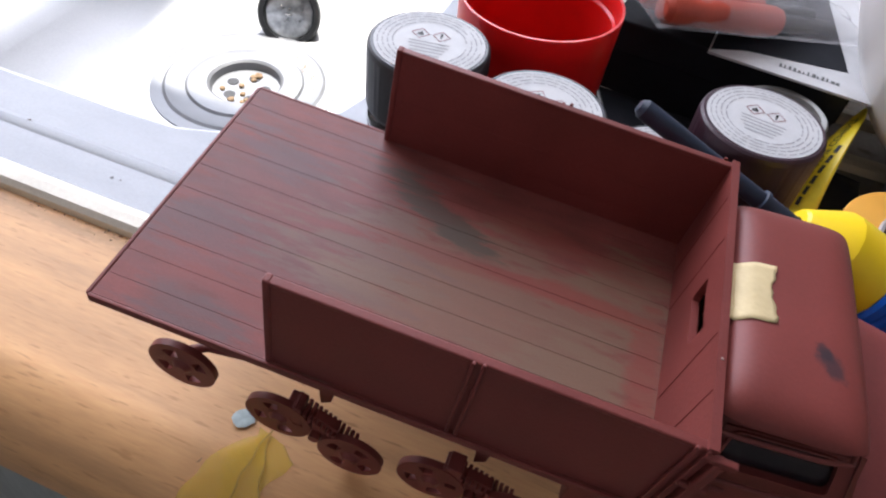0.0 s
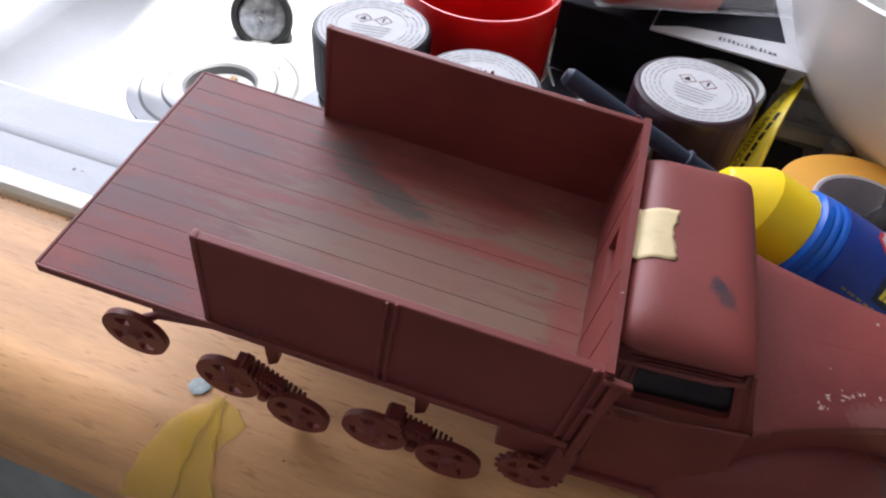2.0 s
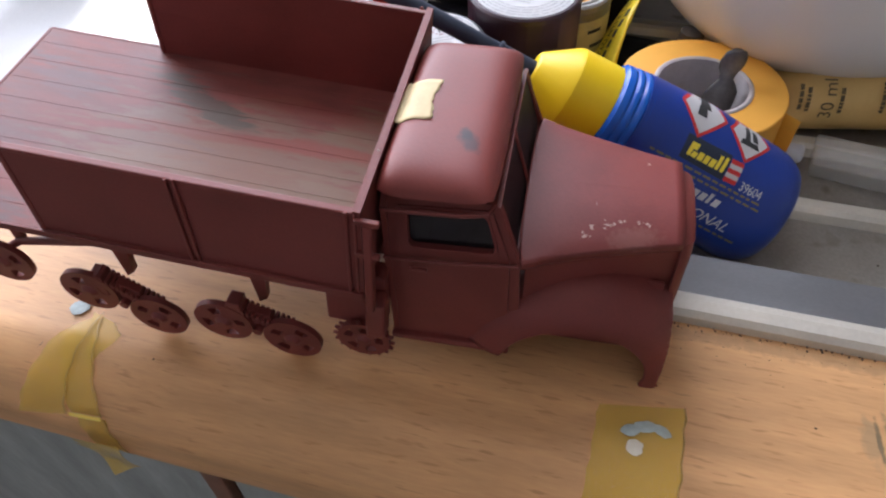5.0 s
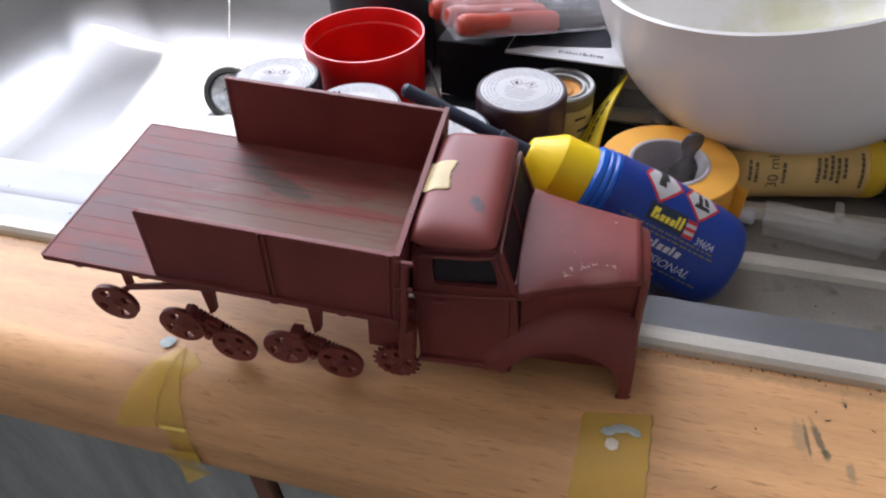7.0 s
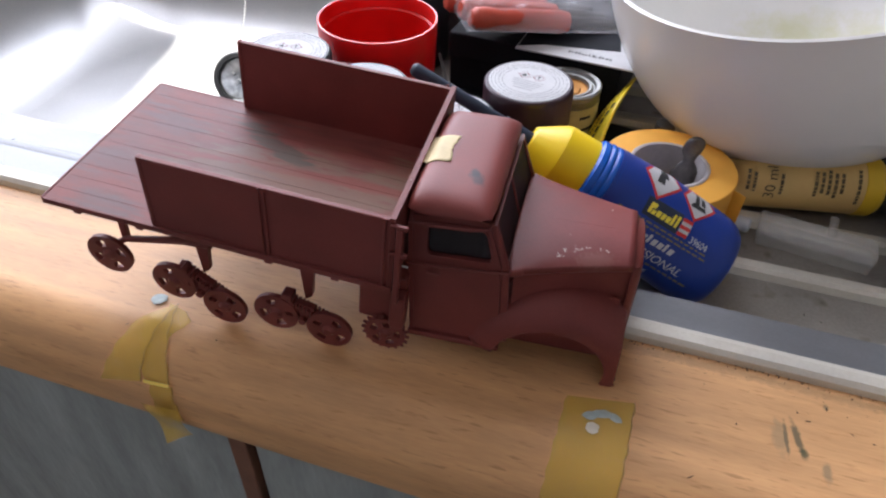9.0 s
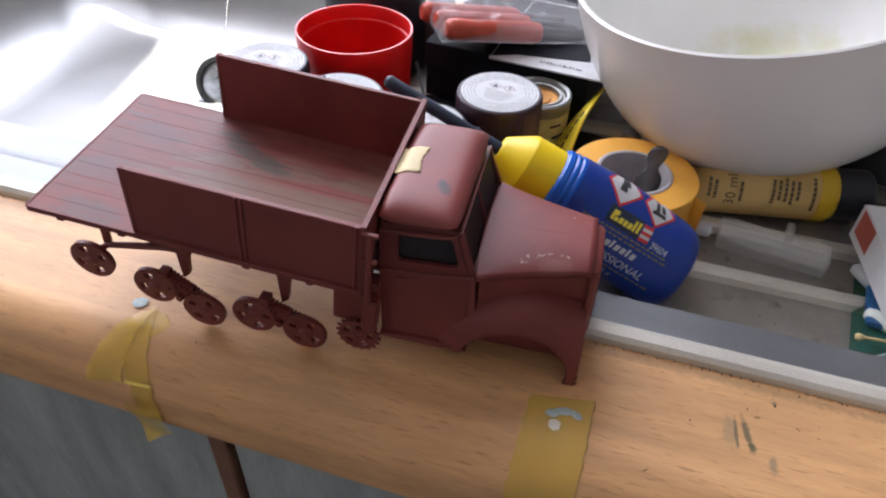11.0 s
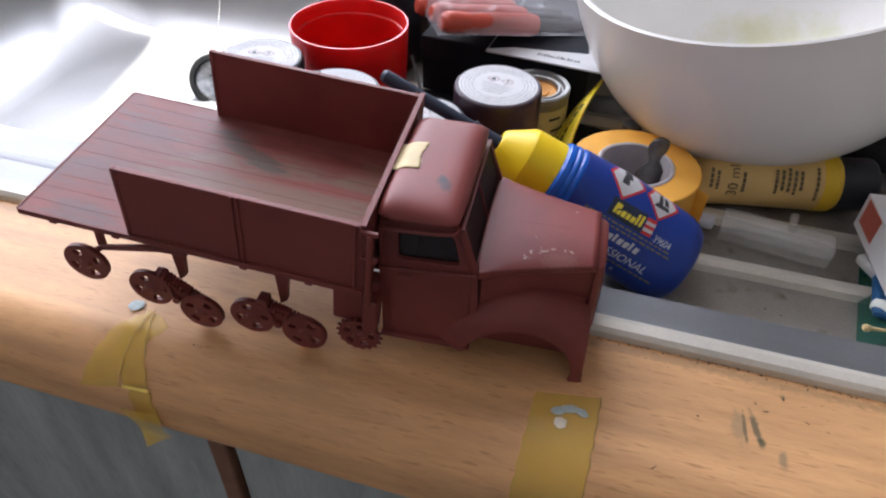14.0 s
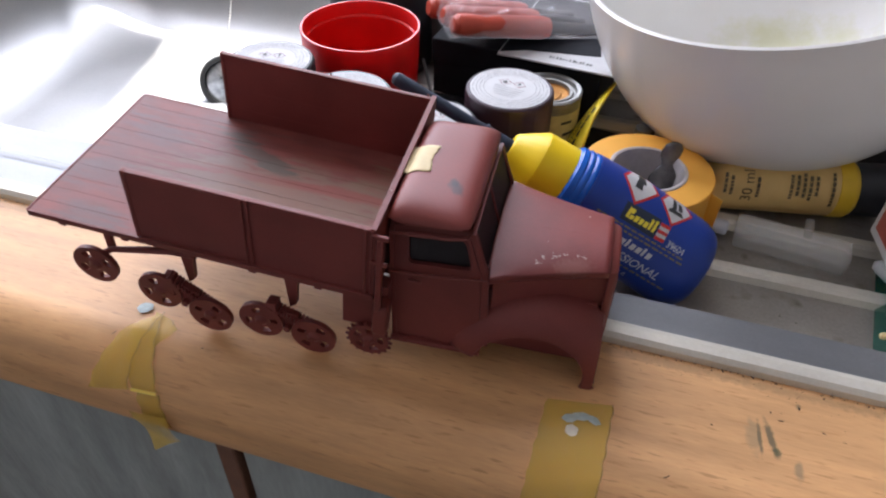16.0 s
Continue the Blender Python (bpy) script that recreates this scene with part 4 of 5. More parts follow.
FLOOR = -0.0125
ON_RIBS = -0.0088
paint_jar(-0.1110, 0.1968, ON_RIBS, 0.0418, 0.0173, 0.020, M_BLACKCAP, 10, "paint jar with a ribbed black cap and bright lid label", seed=3)
paint_jar(-0.0752, 0.1885, ON_RIBS, 0.0382, 0.0179, 0.020, M_BLACKCAP, -14, "black-capped paint jar with white lid label behind the truck", seed=5)
paint_jar(-0.0405, 0.1942, ON_RIBS, 0.0295, 0.0160, 0.014, M_BLACKCAP, 30, "short paint jar with a white lid label under the glue nozzle", seed=8)
paint_jar(-0.0176, 0.2195, ON_RIBS + 0.0009, 0.0343, 0.0179, 0.0384, M_MAROON, -9, "maroon paint pot with a white hazard label on its lid", seed=11)

# small paint tin with a gold inside to its lid
M_TIN = material("tin_metal", (0.27, 0.27, 0.26), 0.55, metal=1.0, grain=0.12, scale=150, gloss_var=0.1)
M_GOLD = material("gold_lacquer", (0.42, 0.21, 0.07), 0.5, metal=1.0, grain=0.15, scale=200)
M_TINLABEL = material("pale_yellow_paper", (0.55, 0.48, 0.20), 0.55, grain=0.12, scale=160)
tin = thing("paint_tin", pose(-0.0065, 0.2575, FLOOR, 0, 0, 20), "small metal paint tin with yellow label and gold lid recess", "paint tin")
part("body", lathe([(0, 0.0049), (0.0148, 0.0049), (0.0150, 0.0058), (0.0148, 0.0068), (0.0148, 0.0255), (0.0151, 0.0265), (0.0148, 0.0272), (0.0140, 0.0272), (0.0138, 0.0250), (0, 0.0250)], n=64), M_TIN, tin)
part("label", lathe([(0.01495, 0.0072), (0.01495, 0.0230)], n=48), M_TINLABEL, tin, "pale yellow printed label")
part("rim", lathe([(0.0150, 0.0268), (0.0152, 0.0285), (0.0143, 0.0292), (0.0128, 0.0288), (0.0122, 0.0272), (0.0116, 0.0270), (0.0106, 0.0282), (0.0096, 0.0280), (0.0092, 0.0262)], n=64), M_TIN, tin)
part("lid", lathe([(0.0094, 0.0266), (0.0088, 0.0258), (0.0060, 0.0256), (0.0054, 0.0262), (0, 0.0264)], n=64), M_GOLD, tin, "sunken gold-coloured lid")
for k, (a, zz, ln) in enumerate(((-2.4, 0.019, 0.5), (-2.3, 0.014, 0.4), (-2.45, 0.009, 0.55), (-1.3, 0.018, 0.4), (-1.2, 0.012, 0.5))):
    part("label_bar", lathe([(0.01510, zz), (0.01510, zz + 0.0014)], n=8, start=a, end=a + ln), M_INK, tin)

# red spray-can cap, open side up
M_REDCAP = material("red_gloss_plastic", (0.62, 0.012, 0.012), 0.30, grain=0.08, scale=60, gloss_var=0.06)
b = M_REDCAP.node_tree.nodes["Principled BSDF"]
b.inputs["Subsurface Weight"].default_value, b.inputs["Subsurface Radius"].default_value, b.inputs["Subsurface Scale"].default_value = 0.25, (1.0, 0.15, 0.1), 0.004
cup = thing("spray_can_cap", pose(-0.0908, 0.2415, FLOOR), "bright red plastic spray-can cap standing open side up", "cap")
H = 0.0530
part("shell", lathe([(0, 0.0), (0.0215, 0.0), (0.0232, 0.0012), (0.0240, 0.004), (0.0263, H - 0.001), (0.0262, H), (0.0254, H), (0.0250, H - 0.0012), (0.0247, H - 0.006), (0.0240, H - 0.0068), (0.0224, 0.004), (0.0205, 0.0022), (0, 0.0022)], n=96), M_REDCAP, cup)
part("inner_ring", lathe([(0.0135, 0.002), (0.0135, 0.022), (0.0127, 0.022), (0.0127, 0.002)], n=48), M_REDCAP, cup)

# glue bottle with a faceted yellow cap and a long covered nozzle
M_BLUEB = material("glossy_blue_plastic", (0.010, 0.042, 0.27), 0.28, grain=0.06, scale=60)
M_BLUEN = material("bright_blue_plastic", (0.004, 0.10, 0.50), 0.25, grain=0.06, scale=60)
M_YELCAP = material("yellow_plastic", (0.86, 0.60, 0.010), 0.38, grain=0.05, scale=60)
M_NAVY = material("navy_nozzle_cover", (0.020, 0.030, 0.055), 0.5, grain=0.15, scale=150)
M_YELINK = material("yellow_print", (0.80, 0.66, 0.06), 0.5, grain=0.05)
M_WHITEINK = material("white_print", (0.58, 0.60, 0.64), 0.5, grain=0.05)
ax = Vector((0.913, 0.0061, -0.4174)).normalized()
wd = Vector((0.248, 0.6016, 0.7643))
wd = (wd - ax * wd.dot(ax)).normalized()
nr = ax.cross(wd)
at = Vector((-0.0521, 0.1786, 0.0539))
frame_m = Matrix(((wd.x, nr.x, ax.x, at.x), (wd.y, nr.y, ax.y, at.y), (wd.z, nr.z, ax.z, at.z), (0, 0, 0, 1)))
glue = thing("glue_bottle", frame_m, "blue glue bottle with yellow cap and long nozzle", "glue bottle")
cover = lathe([(0, 0), (0.0016, 0.0003), (0.0024, 0.0016), (0.0025, 0.004), (0.0023, 0.034), (0.0023, 0.0372), (0.0030, 0.0374), (0.0030, 0.0384), (0.0025, 0.0386), (0.0025, 0.0500), (0.0045, 0.0506)], n=20)
for v in cover.verts:
    v.co.y += 0.0018 * v.co.z / 0.05
part("nozzle_cover", cover, M_NAVY, glue, "dark navy nozzle cover")
cap = lathe([(0.0030, 0.0484), (0.0048, 0.0484), (0.0056, 0.0490), (0.0112, 0.0576), (0.0118, 0.0590), (0.0121, 0.0704), (0.0116, 0.0714), (0.008, 0.0716)], n=18, start=0.25, end=0.25 + 2 * math.pi)
part("cap", cap, M_YELCAP, glue, "faceted yellow cap")
part("neck", lathe([(0.0110, 0.0704), (0.0124, 0.0706), (0.0133, 0.0714), (0.0136, 0.0730), (0.0133, 0.0738), (0.0138, 0.0745), (0.0139, 0.0753), (0.0135, 0.0761), (0.0140, 0.0768), (0.0141, 0.0776), (0.0138, 0.0784), (0.0142, 0.0796)], n=48), M_BLUEN, glue, "ridged bright blue collar")
HX, HY, S1 = 0.0178, 0.0140, 0.1318


def shift_at(s):
    """How far the flat body lies off the axis of the cap."""
    return -0.0030 * min(1, max(0, (s - 0.0790) / 0.016)) - 0.0014 * min(1, max(0, (s - 0.100) / 0.020))


def half_at(s):
    t = min(1, max(0, (s - 0.0790) / 0.016))
    hx, hy = 0.0142 + (HX - 0.0142) * t, 0.0142 + (HY - 0.0142) * t
    e = max(0.0, (s - 0.1190) / (S1 - 0.1190))
    k = max(0.0, 1 - e ** 2.4) ** (1 / 2.4)
    return hx * (0.58 + 0.42 * k) if e > 0 else hx, hy * (0.45 + 0.55 * k) if e > 0 else hy


ss = [0.0782, 0.0800, 0.0830, 0.0865, 0.0895, 0.092, 0.095, 0.0985, 0.105, 0.112, 0.1165, 0.1190, 0.1215, 0.1240, 0.1262, 0.1280, 0.1295, 0.1302, 0.1309, 0.1314, S1]
part("body", fixed_normals(loft([[(shift_at(s) + half_at(s)[0] * math.cos(a), half_at(s)[1] * math.sin(a), s) for a in (2 * math.pi * k / 64 for k in range(64))] for s in ss])), M_BLUEB, glue, "flattened dark blue bottle body")


def on_body(u, v, lift=0.00012):
    """u along the bottle, v across its face."""
    hx, hy = half_at(u)
    off = shift_at(u)
    v = max(-hx * 0.995, min(hx * 0.995, v - off))
    return (v + off, hy * math.sqrt(1 - (v / hx) ** 2) + lift, u)


def sign(cu, cv, r, shape):
    c = [(cu + r * math.cos(k), cv + r * math.sin(k)) for k in (0, math.pi / 2, math.pi, 3 * math.pi / 2)]
    part("hazard_sign", patch(c, lambda u, v: on_body(u, v, 0.00012), 8), M_REDINK, glue, "red-bordered white hazard diamond", smooth=False)
    part("sign_ground", patch([(cu + (x - cu) * 0.84, cv + (y - cv) * 0.84) for x, y in c], lambda u, v: on_body(u, v, 0.00022), 8), M_PAPER, glue, smooth=False)
    for (a0, b0), (a1, b1) in shape:
        part("symbol", patch([(cu + a0 * r, cv + b0 * r), (cu + a1 * r, cv + b0 * r), (cu + a1 * r * 0.8, cv + b1 * r), (cu + a0 * r * 0.8, cv + b1 * r)], lambda u, v: on_body(u, v, 0.00032), 4), M_INK, glue, smooth=False)


sign(0.0944, 0.0118, 0.0076, (((-0.30, -0.25), (0.10, 0.10)), ((-0.20, 0.05), (0.25, 0.40))))
sign(0.1096, 0.0112, 0.0070, (((-0.45, -0.35), (0.45, -0.15)), ((-0.25, -0.15), (0.0, 0.45)), ((0.12, -0.10), (0.38, 0.25))))
part("badge_ground", patch([(0.0920, -0.0022), (0.1060, -0.0026), (0.1058, 0.0046), (0.0918, 0.0044)], lambda u, v: on_body(u, v, 0.0001), 8), M_NAVY, glue, smooth=False)
badge_bits = ((0.0934, 0.0946, -0.0008, 0.0030), (0.0946, 0.0958, 0.0012, 0.0030), (0.0948, 0.0962, -0.0008, 0.0008), (0.0966, 0.0982, -0.0008, 0.0014), (0.0986, 0.1000, -0.0008, 0.0014), (0.1004, 0.1020, -0.0008, 0.0014), (0.1024, 0.1034, -0.0008, 0.0032), (0.1040, 0.1050, -0.0008, 0.0034))
for a, b, lo, hi in badge_bits:
    part("badge", patch([(a, lo), (b, lo), (b + 0.0003, hi), (a + 0.0003, hi)], lambda u, v: on_body(u, v, 0.00024), 3), M_YELINK, glue, "plain yellow badge shape", smooth=False)
for k in range(5):
    part("stripe", patch([(0.1062, -0.0024 + 0.00125 * k), (0.1100, -0.0022 + 0.00125 * k), (0.1098, -0.00095 + 0.00125 * k), (0.1060, -0.00115 + 0.00125 * k)], lambda u, v: on_body(u, v, 0.0002), 3), M_PAPER if k % 2 else M_REDINK, glue, "red and white stripe", smooth=False)
part("number", lettering("39604", 0.0037, lambda u, v: on_body(0.1112 + 0.80 * u, -0.0027 + v, 0.0002), spacing=0.95), M_WHITEINK, glue, "white printed number", smooth=False)
M_OLIVEINK = material("olive_print", (0.22, 0.19, 0.09), 0.6, grain=0.1)
for v0, u0, u1 in ((-0.0040, 0.084, 0.1190), (-0.0056, 0.092, 0.1180), (-0.0164, 0.094, 0.1180)):
    u = u0
    while u < u1:
        ln = random.uniform(0.0010, 0.0026)
        part("fine_print", patch([(u, v0), (u + ln, v0), (u + ln, v0 + 0.0006), (u, v0 + 0.0006)], lambda p, q: on_body(p, q, 0.00018), 2), M_OLIVEINK, glue, smooth=False)
        u += ln + 0.0006
# a product name, drawn as plain upright strokes of its size
for k, (a, hi) in enumerate(((0.0916, 0.0030), (0.0940, 0.0022), (0.0964, 0.0022), (0.0988, 0.0030), (0.1006, 0.0022), (0.1030, 0.0022), (0.1054, 0.0030), (0.1072, 0.0022))):
    wide = 0.0010 if hi > 0.0025 and k else 0.0018
    part("name_bar", patch([(a, -0.0097), (a + wide, -0.0097), (a + wide + 0.0004, -0.0097 + hi), (a + 0.0004, -0.0097 + hi)], lambda u, v: on_body(u, v, 0.0002), 4), M_WHITEINK, glue, smooth=False)
part("word", lettering("PROFESSIONAL", 0.0041, lambda u, v: on_body(0.0865 + 1.06 * u + 0.25 * v, -0.0146 + v, 0.0002), spacing=0.98), M_WHITEINK, glue, "white printed word", smooth=False)
part("weight", lettering("25 g", 0.0032, lambda u, v: on_body(0.1010 + u, -0.0186 + v * 0.5, 0.00025)), M_WHITEINK, glue, "printed weight", smooth=False)

# roll of masking tape with a small metal spatula standing in it
M_ORTAPE = material("orange_masking_tape", (0.86, 0.42, 0.055), 0.55, grain=0.07, scale=150, bump=0.08)
M_TAPESIDE = material("orange_tape_edge", (0.88, 0.44, 0.07), 0.65, grain=0.03, scale=120, bump=0.06, fine=1600)
M_CORE = material("grey_card_core", (0.52, 0.48, 0.48), 0.7, grain=0.12, scale=90)
roll = thing("tape_roll", pose(0.0427, 0.2192, FLOOR), "roll of orange masking tape lying flat on the drainer", "tape roll")
TH = 0.0212
part("tape", lathe([(0.0158, 0), (0.0262, 0), (0.0266, 0.0004), (0.0266, TH - 0.0004), (0.0262, TH), (0.0158, TH)], n=96), M_TAPESIDE, roll)
part("core", lathe([(0.0143, 0.0002), (0.0158, 0.0002), (0.0159, TH + 0.0002), (0.0152, TH + 0.0006), (0.0143, TH + 0.0003), (0.0143, 0.0002)], n=72), M_CORE, roll, "grey cardboard core")
part("loose_end", patch([(0, 0.0004), (0.0048, 0.0004), (0.0054, TH - 0.001), (0, TH - 0.0004)], lambda u, v: (0.0250 + 0.86 * u, -0.0085 - 0.5 * u, v), 6), M_ORTAPE, roll, "loose tape end")
M_OLDMETAL = material("dull_dark_metal", (0.16, 0.155, 0.15), 0.42, metal=0.85, grain=0.2, scale=200, gloss_var=0.1)
spat = thing("spatula", pose(0.0506, 0.2245, 0.0142, 0, 0, 15), "small dull metal spatula standing in the tape roll", "spatula")
rows = []
for z, w in ((0.0052, 0.0018), (0.0044, 0.0034), (0.0022, 0.0043), (-0.0004, 0.0041), (-0.0030, 0.0027), (-0.0050, 0.0024), (-0.0074, 0.0042), (-0.0100, 0.0056), (-0.0160, 0.0058), (-0.0228, 0.0050)):
    x = (0.0052 - z) * -0.13
    rows.append([(x + w * math.cos(a), (0.0052 - z) * -0.10 + 0.0012 * math.sin(a), z) for a in (2 * math.pi * k / 16 for k in range(16))])
part("blade", fixed_normals(loft(rows)), M_OLDMETAL, spat)
knob = thing("bottle_stopper", pose(0.0390, 0.2560, FLOOR), "small dark round stopper behind the tape roll", "stopper")
part("knob", lathe([(0, 0), (0.0050, 0), (0.0052, 0.006), (0.0040, 0.010), (0.0048, 0.014), (0.0042, 0.018), (0, 0.0195)], n=24), M_OLDMETAL, knob)

# little yellow cement tube standing bent between pot and tape
M_YELTUBE = material("yellow_foil_tube", (0.78, 0.60, 0.03), 0.38, grain=0.10, scale=150, bump=0.1)
P0, P1, P2 = Vector((0.0080, 0.2400, FLOOR + 0.002)), Vector((0.0105, 0.2500, 0.0065)), Vector((0.0218, 0.2778, 0.0140))


def cement_at(t):
    return P0.lerp(P1, t).lerp(P1.lerp(P2, t), t)


side_v = Vector((0.55, -0.35, 0.75)).normalized()


def cement_section(t):
    p = cement_at(t)
    d = (cement_at(min(1, t + 0.02)) - cement_at(max(0, t - 0.02))).normalized()
    u = (side_v - d * side_v.dot(d)).normalized()
    return p, u, d.cross(u), 0.0082 * (1 - t) ** 0.55 + 0.0010, 0.0030 * (1 - t) + 0.0005


cement = thing("cement_tube", pose(0, 0, 0), "crumpled yellow cement tube with black print beside the maroon pot", "glue tube")
rows = []
for k in range(15):
    t = k / 14
    p, u, v, a, b = cement_section(t)
    rows.append([p + u * a * math.cos(q) * (1 + 0.05 * math.sin(3 * q + 5 * t)) + v * b * math.sin(q) for q in (2 * math.pi * j / 20 for j in range(20))])
part("tube", fixed_normals(loft(rows)), M_YELTUBE, cement)


def on_cement(x, y):
    t = 0.05 + x / 0.050
    p, u, v, a, b = cement_section(min(0.98, max(0, t)))
    y = max(-a * 0.95, min(a * 0.95, y))
    return p + u * y - v * (b * math.sqrt(1 - (y / a) ** 2) + 0.0002)


part("word", lettering("POLYSTYRENE CEMENT", 0.0036, lambda x, y: on_cement(x + 0.004, y - 0.0008)), M_INK, cement, "black printed words", smooth=False)
for k in range(6):
    part("print_bar", patch([(0.003 + 0.0045 * k, 0.0030), (0.0064 + 0.0045 * k, 0.0030), (0.0064 + 0.0045 * k, 0.0044), (0.003 + 0.0045 * k, 0.0044)], on_cement, 3), M_INK, cement, smooth=False)

# squeeze tube lying under the bowl
M_CREAM = material("ochre_tube_plastic", (0.66, 0.44, 0.16), 0.45, grain=0.07, scale=60, bump=0.03)
M_TUBEINK = material("faded_tube_print", (0.13, 0.095, 0.045), 0.6, grain=0.1)
M_YELBAND = material("yellow_band", (0.72, 0.46, 0.03), 0.45, grain=0.05)
cream = thing("squeeze_tube", pose(0.0640, 0.2335, -0.0002, 0, 90, 11), "ochre squeeze tube with black cap lying on its side", "tube")
rows = []
for z, a, b in ((-0.004, 0.0126, 0.0030), (0.002, 0.0124, 0.0070), (0.012, 0.0123, 0.0104), (0.028, 0.0122, 0.0117), (0.046, 0.0122, 0.0121), (0.0535, 0.0122, 0.0122)):
    rows.append([(b * math.cos(q) + (0.0122 - b), a * math.sin(q), z) for q in (2 * math.pi * j / 40 for j in range(40))])
part("body", fixed_normals(loft(rows)), M_CREAM, cream)
part("band", lathe([(0.0123, 0.0535), (0.0125, 0.0537), (0.0124, 0.0595), (0.0112, 0.0615), (0.004, 0.062)], n=40), M_YELBAND, cream, "yellow end of the tube")
part("cap", lathe([(0.0100, 0.0610), (0.0106, 0.0618), (0.0110, 0.0640), (0.0113, 0.0752), (0.0107, 0.0764), (0, 0.0766)], n=40), M_BLACKCAP, cream, "black cap")


def on_cream(u, v):
    """u along the tube, v round its upper front side."""
    a = v / 0.0123 + radians(246)
    return (0.0126 * math.cos(a) + 0.0001, 0.0126 * math.sin(a), u)


part("volume", lettering("30 ml", 0.0060, lambda x, y: on_cream(0.0190 - y, 0.0065 - x)), M_TUBEINK, cream, "dark printed volume", smooth=False)
for k, (u, a, b) in enumerate(((0.0205, -0.004, 0.0035), (0.0075, -0.005, 0.003), (0.0100, -0.004, 0.003), (0.0335, -0.006, 0.003), (0.0360, -0.006, 0.001), (0.0385, -0.007, 0.003), (0.0410, -0.006, 0.003), (0.0435, -0.006, 0.002), (0.0500, -0.008, 0.006))):
    v = a
    while v < b:
        ln = random.uniform(0.0008, 0.0022)
        part("print_bar", patch([(u, v), (u + 0.0013, v), (u + 0.0013, v + ln), (u, v + ln)], on_cream, 2), M_TUBEINK, cream, smooth=False)
        v += ln + 0.0003

# white bowl
M_CHINA = material("white_china", (0.82, 0.81, 0.79), 0.22, grain=0.03, scale=20, gloss_var=0.05)
stained(M_CHINA, [((0.0, 0.02, 0.012), (0.05, 0.045, 0.012), (0.66, 0.66, 0.38), 0.7)], 60)
BR, BH = 0.0813, 0.0832
FOOT = 0.43 * BR
lean = Vector((0, 0, 1)).rotation_difference(Vector((-0.251, -0.126, 1.0)).normalized()).to_matrix().to_4x4()
bowl = thing("bowl", Matrix.Translation((0.0983, 0.2979, 0.0015)) @ lean, "white china bowl leaning on a tube, with yellowish residue inside", "bowl")
prof = [(0, 0.002), (FOOT - 0.0048, 0.002), (FOOT - 0.0038, 0.0), (FOOT - 0.0008, 0.0), (FOOT, 0.004)]
for k in range(1, 15):
    t = k / 14
    prof.append((FOOT + (BR - FOOT) * math.sin(t * math.pi / 2) ** 0.74, 0.004 + (BH - 0.004) * (1 - math.cos(t * math.pi / 2)) ** 0.92))
prof += [(BR + 0.0002, BH + 0.0008), (BR - 0.0008, BH + 0.0014), (BR - 0.0022, BH + 0.0004)]
for k in range(13, -1, -1):
    t = k / 14
    prof.append((max(0, FOOT - 0.003 + (BR - FOOT) * math.sin(t * math.pi / 2) ** 0.74), 0.0075 + (BH - 0.0078) * (1 - math.cos(t * math.pi / 2)) ** 0.92))
prof.append((0, 0.0072))
part("shell", lathe(prof, n=112), M_CHINA, bowl)

# clear plastic block and the white nozzle behind it
M_CLEAR = film_material("frosted_plastic", (0.72, 0.71, 0.68), 0.26, 0.3)
clear = thing("plastic_case", pose(0.1023, 0.2098, FLOOR, 0, 0, -8), "narrow frosted clear plastic case on the drainer", "plastic case")
cw, cd, ch = 0.0208, 0.0054, 0.0092
part("base", boxes(((-cw, -cd, 0.0), (cw, cd, ch * 0.55)), bevel=0.0006), M_CLEAR, clear)
part("lid", boxes(((-cw - 0.0004, -cd - 0.0004, ch * 0.56), (cw + 0.0004, cd + 0.0004, ch)), bevel=0.0006), M_CLEAR, clear)
part("tab", boxes(((0.0040, cd, 0.0052), (0.0072, cd + 0.0100, 0.0084)), bevel=0.0006), M_CLEAR, clear)
noz = thing("nozzle_tip", pose(0.0738, 0.2135, -0.0085, 0, 90, -8), "short white plastic nozzle tip beside the tape roll", "nozzle")
part("tip", lathe([(0, -0.006), (0.0030, -0.006), (0.0031, 0.004), (0.0024, 0.0048), (0, 0.005)], n=24), M_WHITEINK, noz)

# white carton lying over small packets
carton = thing("carton", pose(0.1387, 0.1588, -0.0016, 0, 0, 7.8), "white cardboard carton with red panels on the drainer", "carton")
M_PALERED = material("pale_red_print", (0.50, 0.12, 0.085), 0.5, grain=0.15)
M_CARD = material("white_card", (0.70, 0.70, 0.71), 0.55, grain=0.05, scale=60, bump=0.06)
part("box", boxes(((0.0, 0.0, 0.0), (0.070, 0.0622, 0.0156)), bevel=0.0007), M_CARD, carton)
part("flap", boxes(((0.0140, 0.0624, 0.0138), (0.066, 0.0700, 0.0144))), M_CARD, carton, "open end flap")
part("red_panel", patch([(0.0450, 0.0040), (0.0590, 0.0040), (0.0590, 0.0150), (0.0450, 0.0150)], lambda u, v: (-0.00015, u, v), 1), M_PALERED, carton, "red printed panel", smooth=False)
part("red_panel", patch([(0.026, 0.030), (0.038, 0.030), (0.038, 0.046), (0.026, 0.046)], lambda u, v: (u, v, 0.01575), 1), M_PALERED, carton, "red printed panel", smooth=False)
M_GREEN = film_material("green_packet_film", (0.012, 0.10, 0.07), 0.62, 0.15)
M_BLUEP = material("blue_packet", (0.02, 0.10, 0.24), 0.3, grain=0.2, scale=90)
packet = thing("packet", pose(0.1580, 0.1790, FLOOR, 0, 0, -9), "shiny green and blue packet under the carton", "packet")
bm = bmesh.new()
rows = []
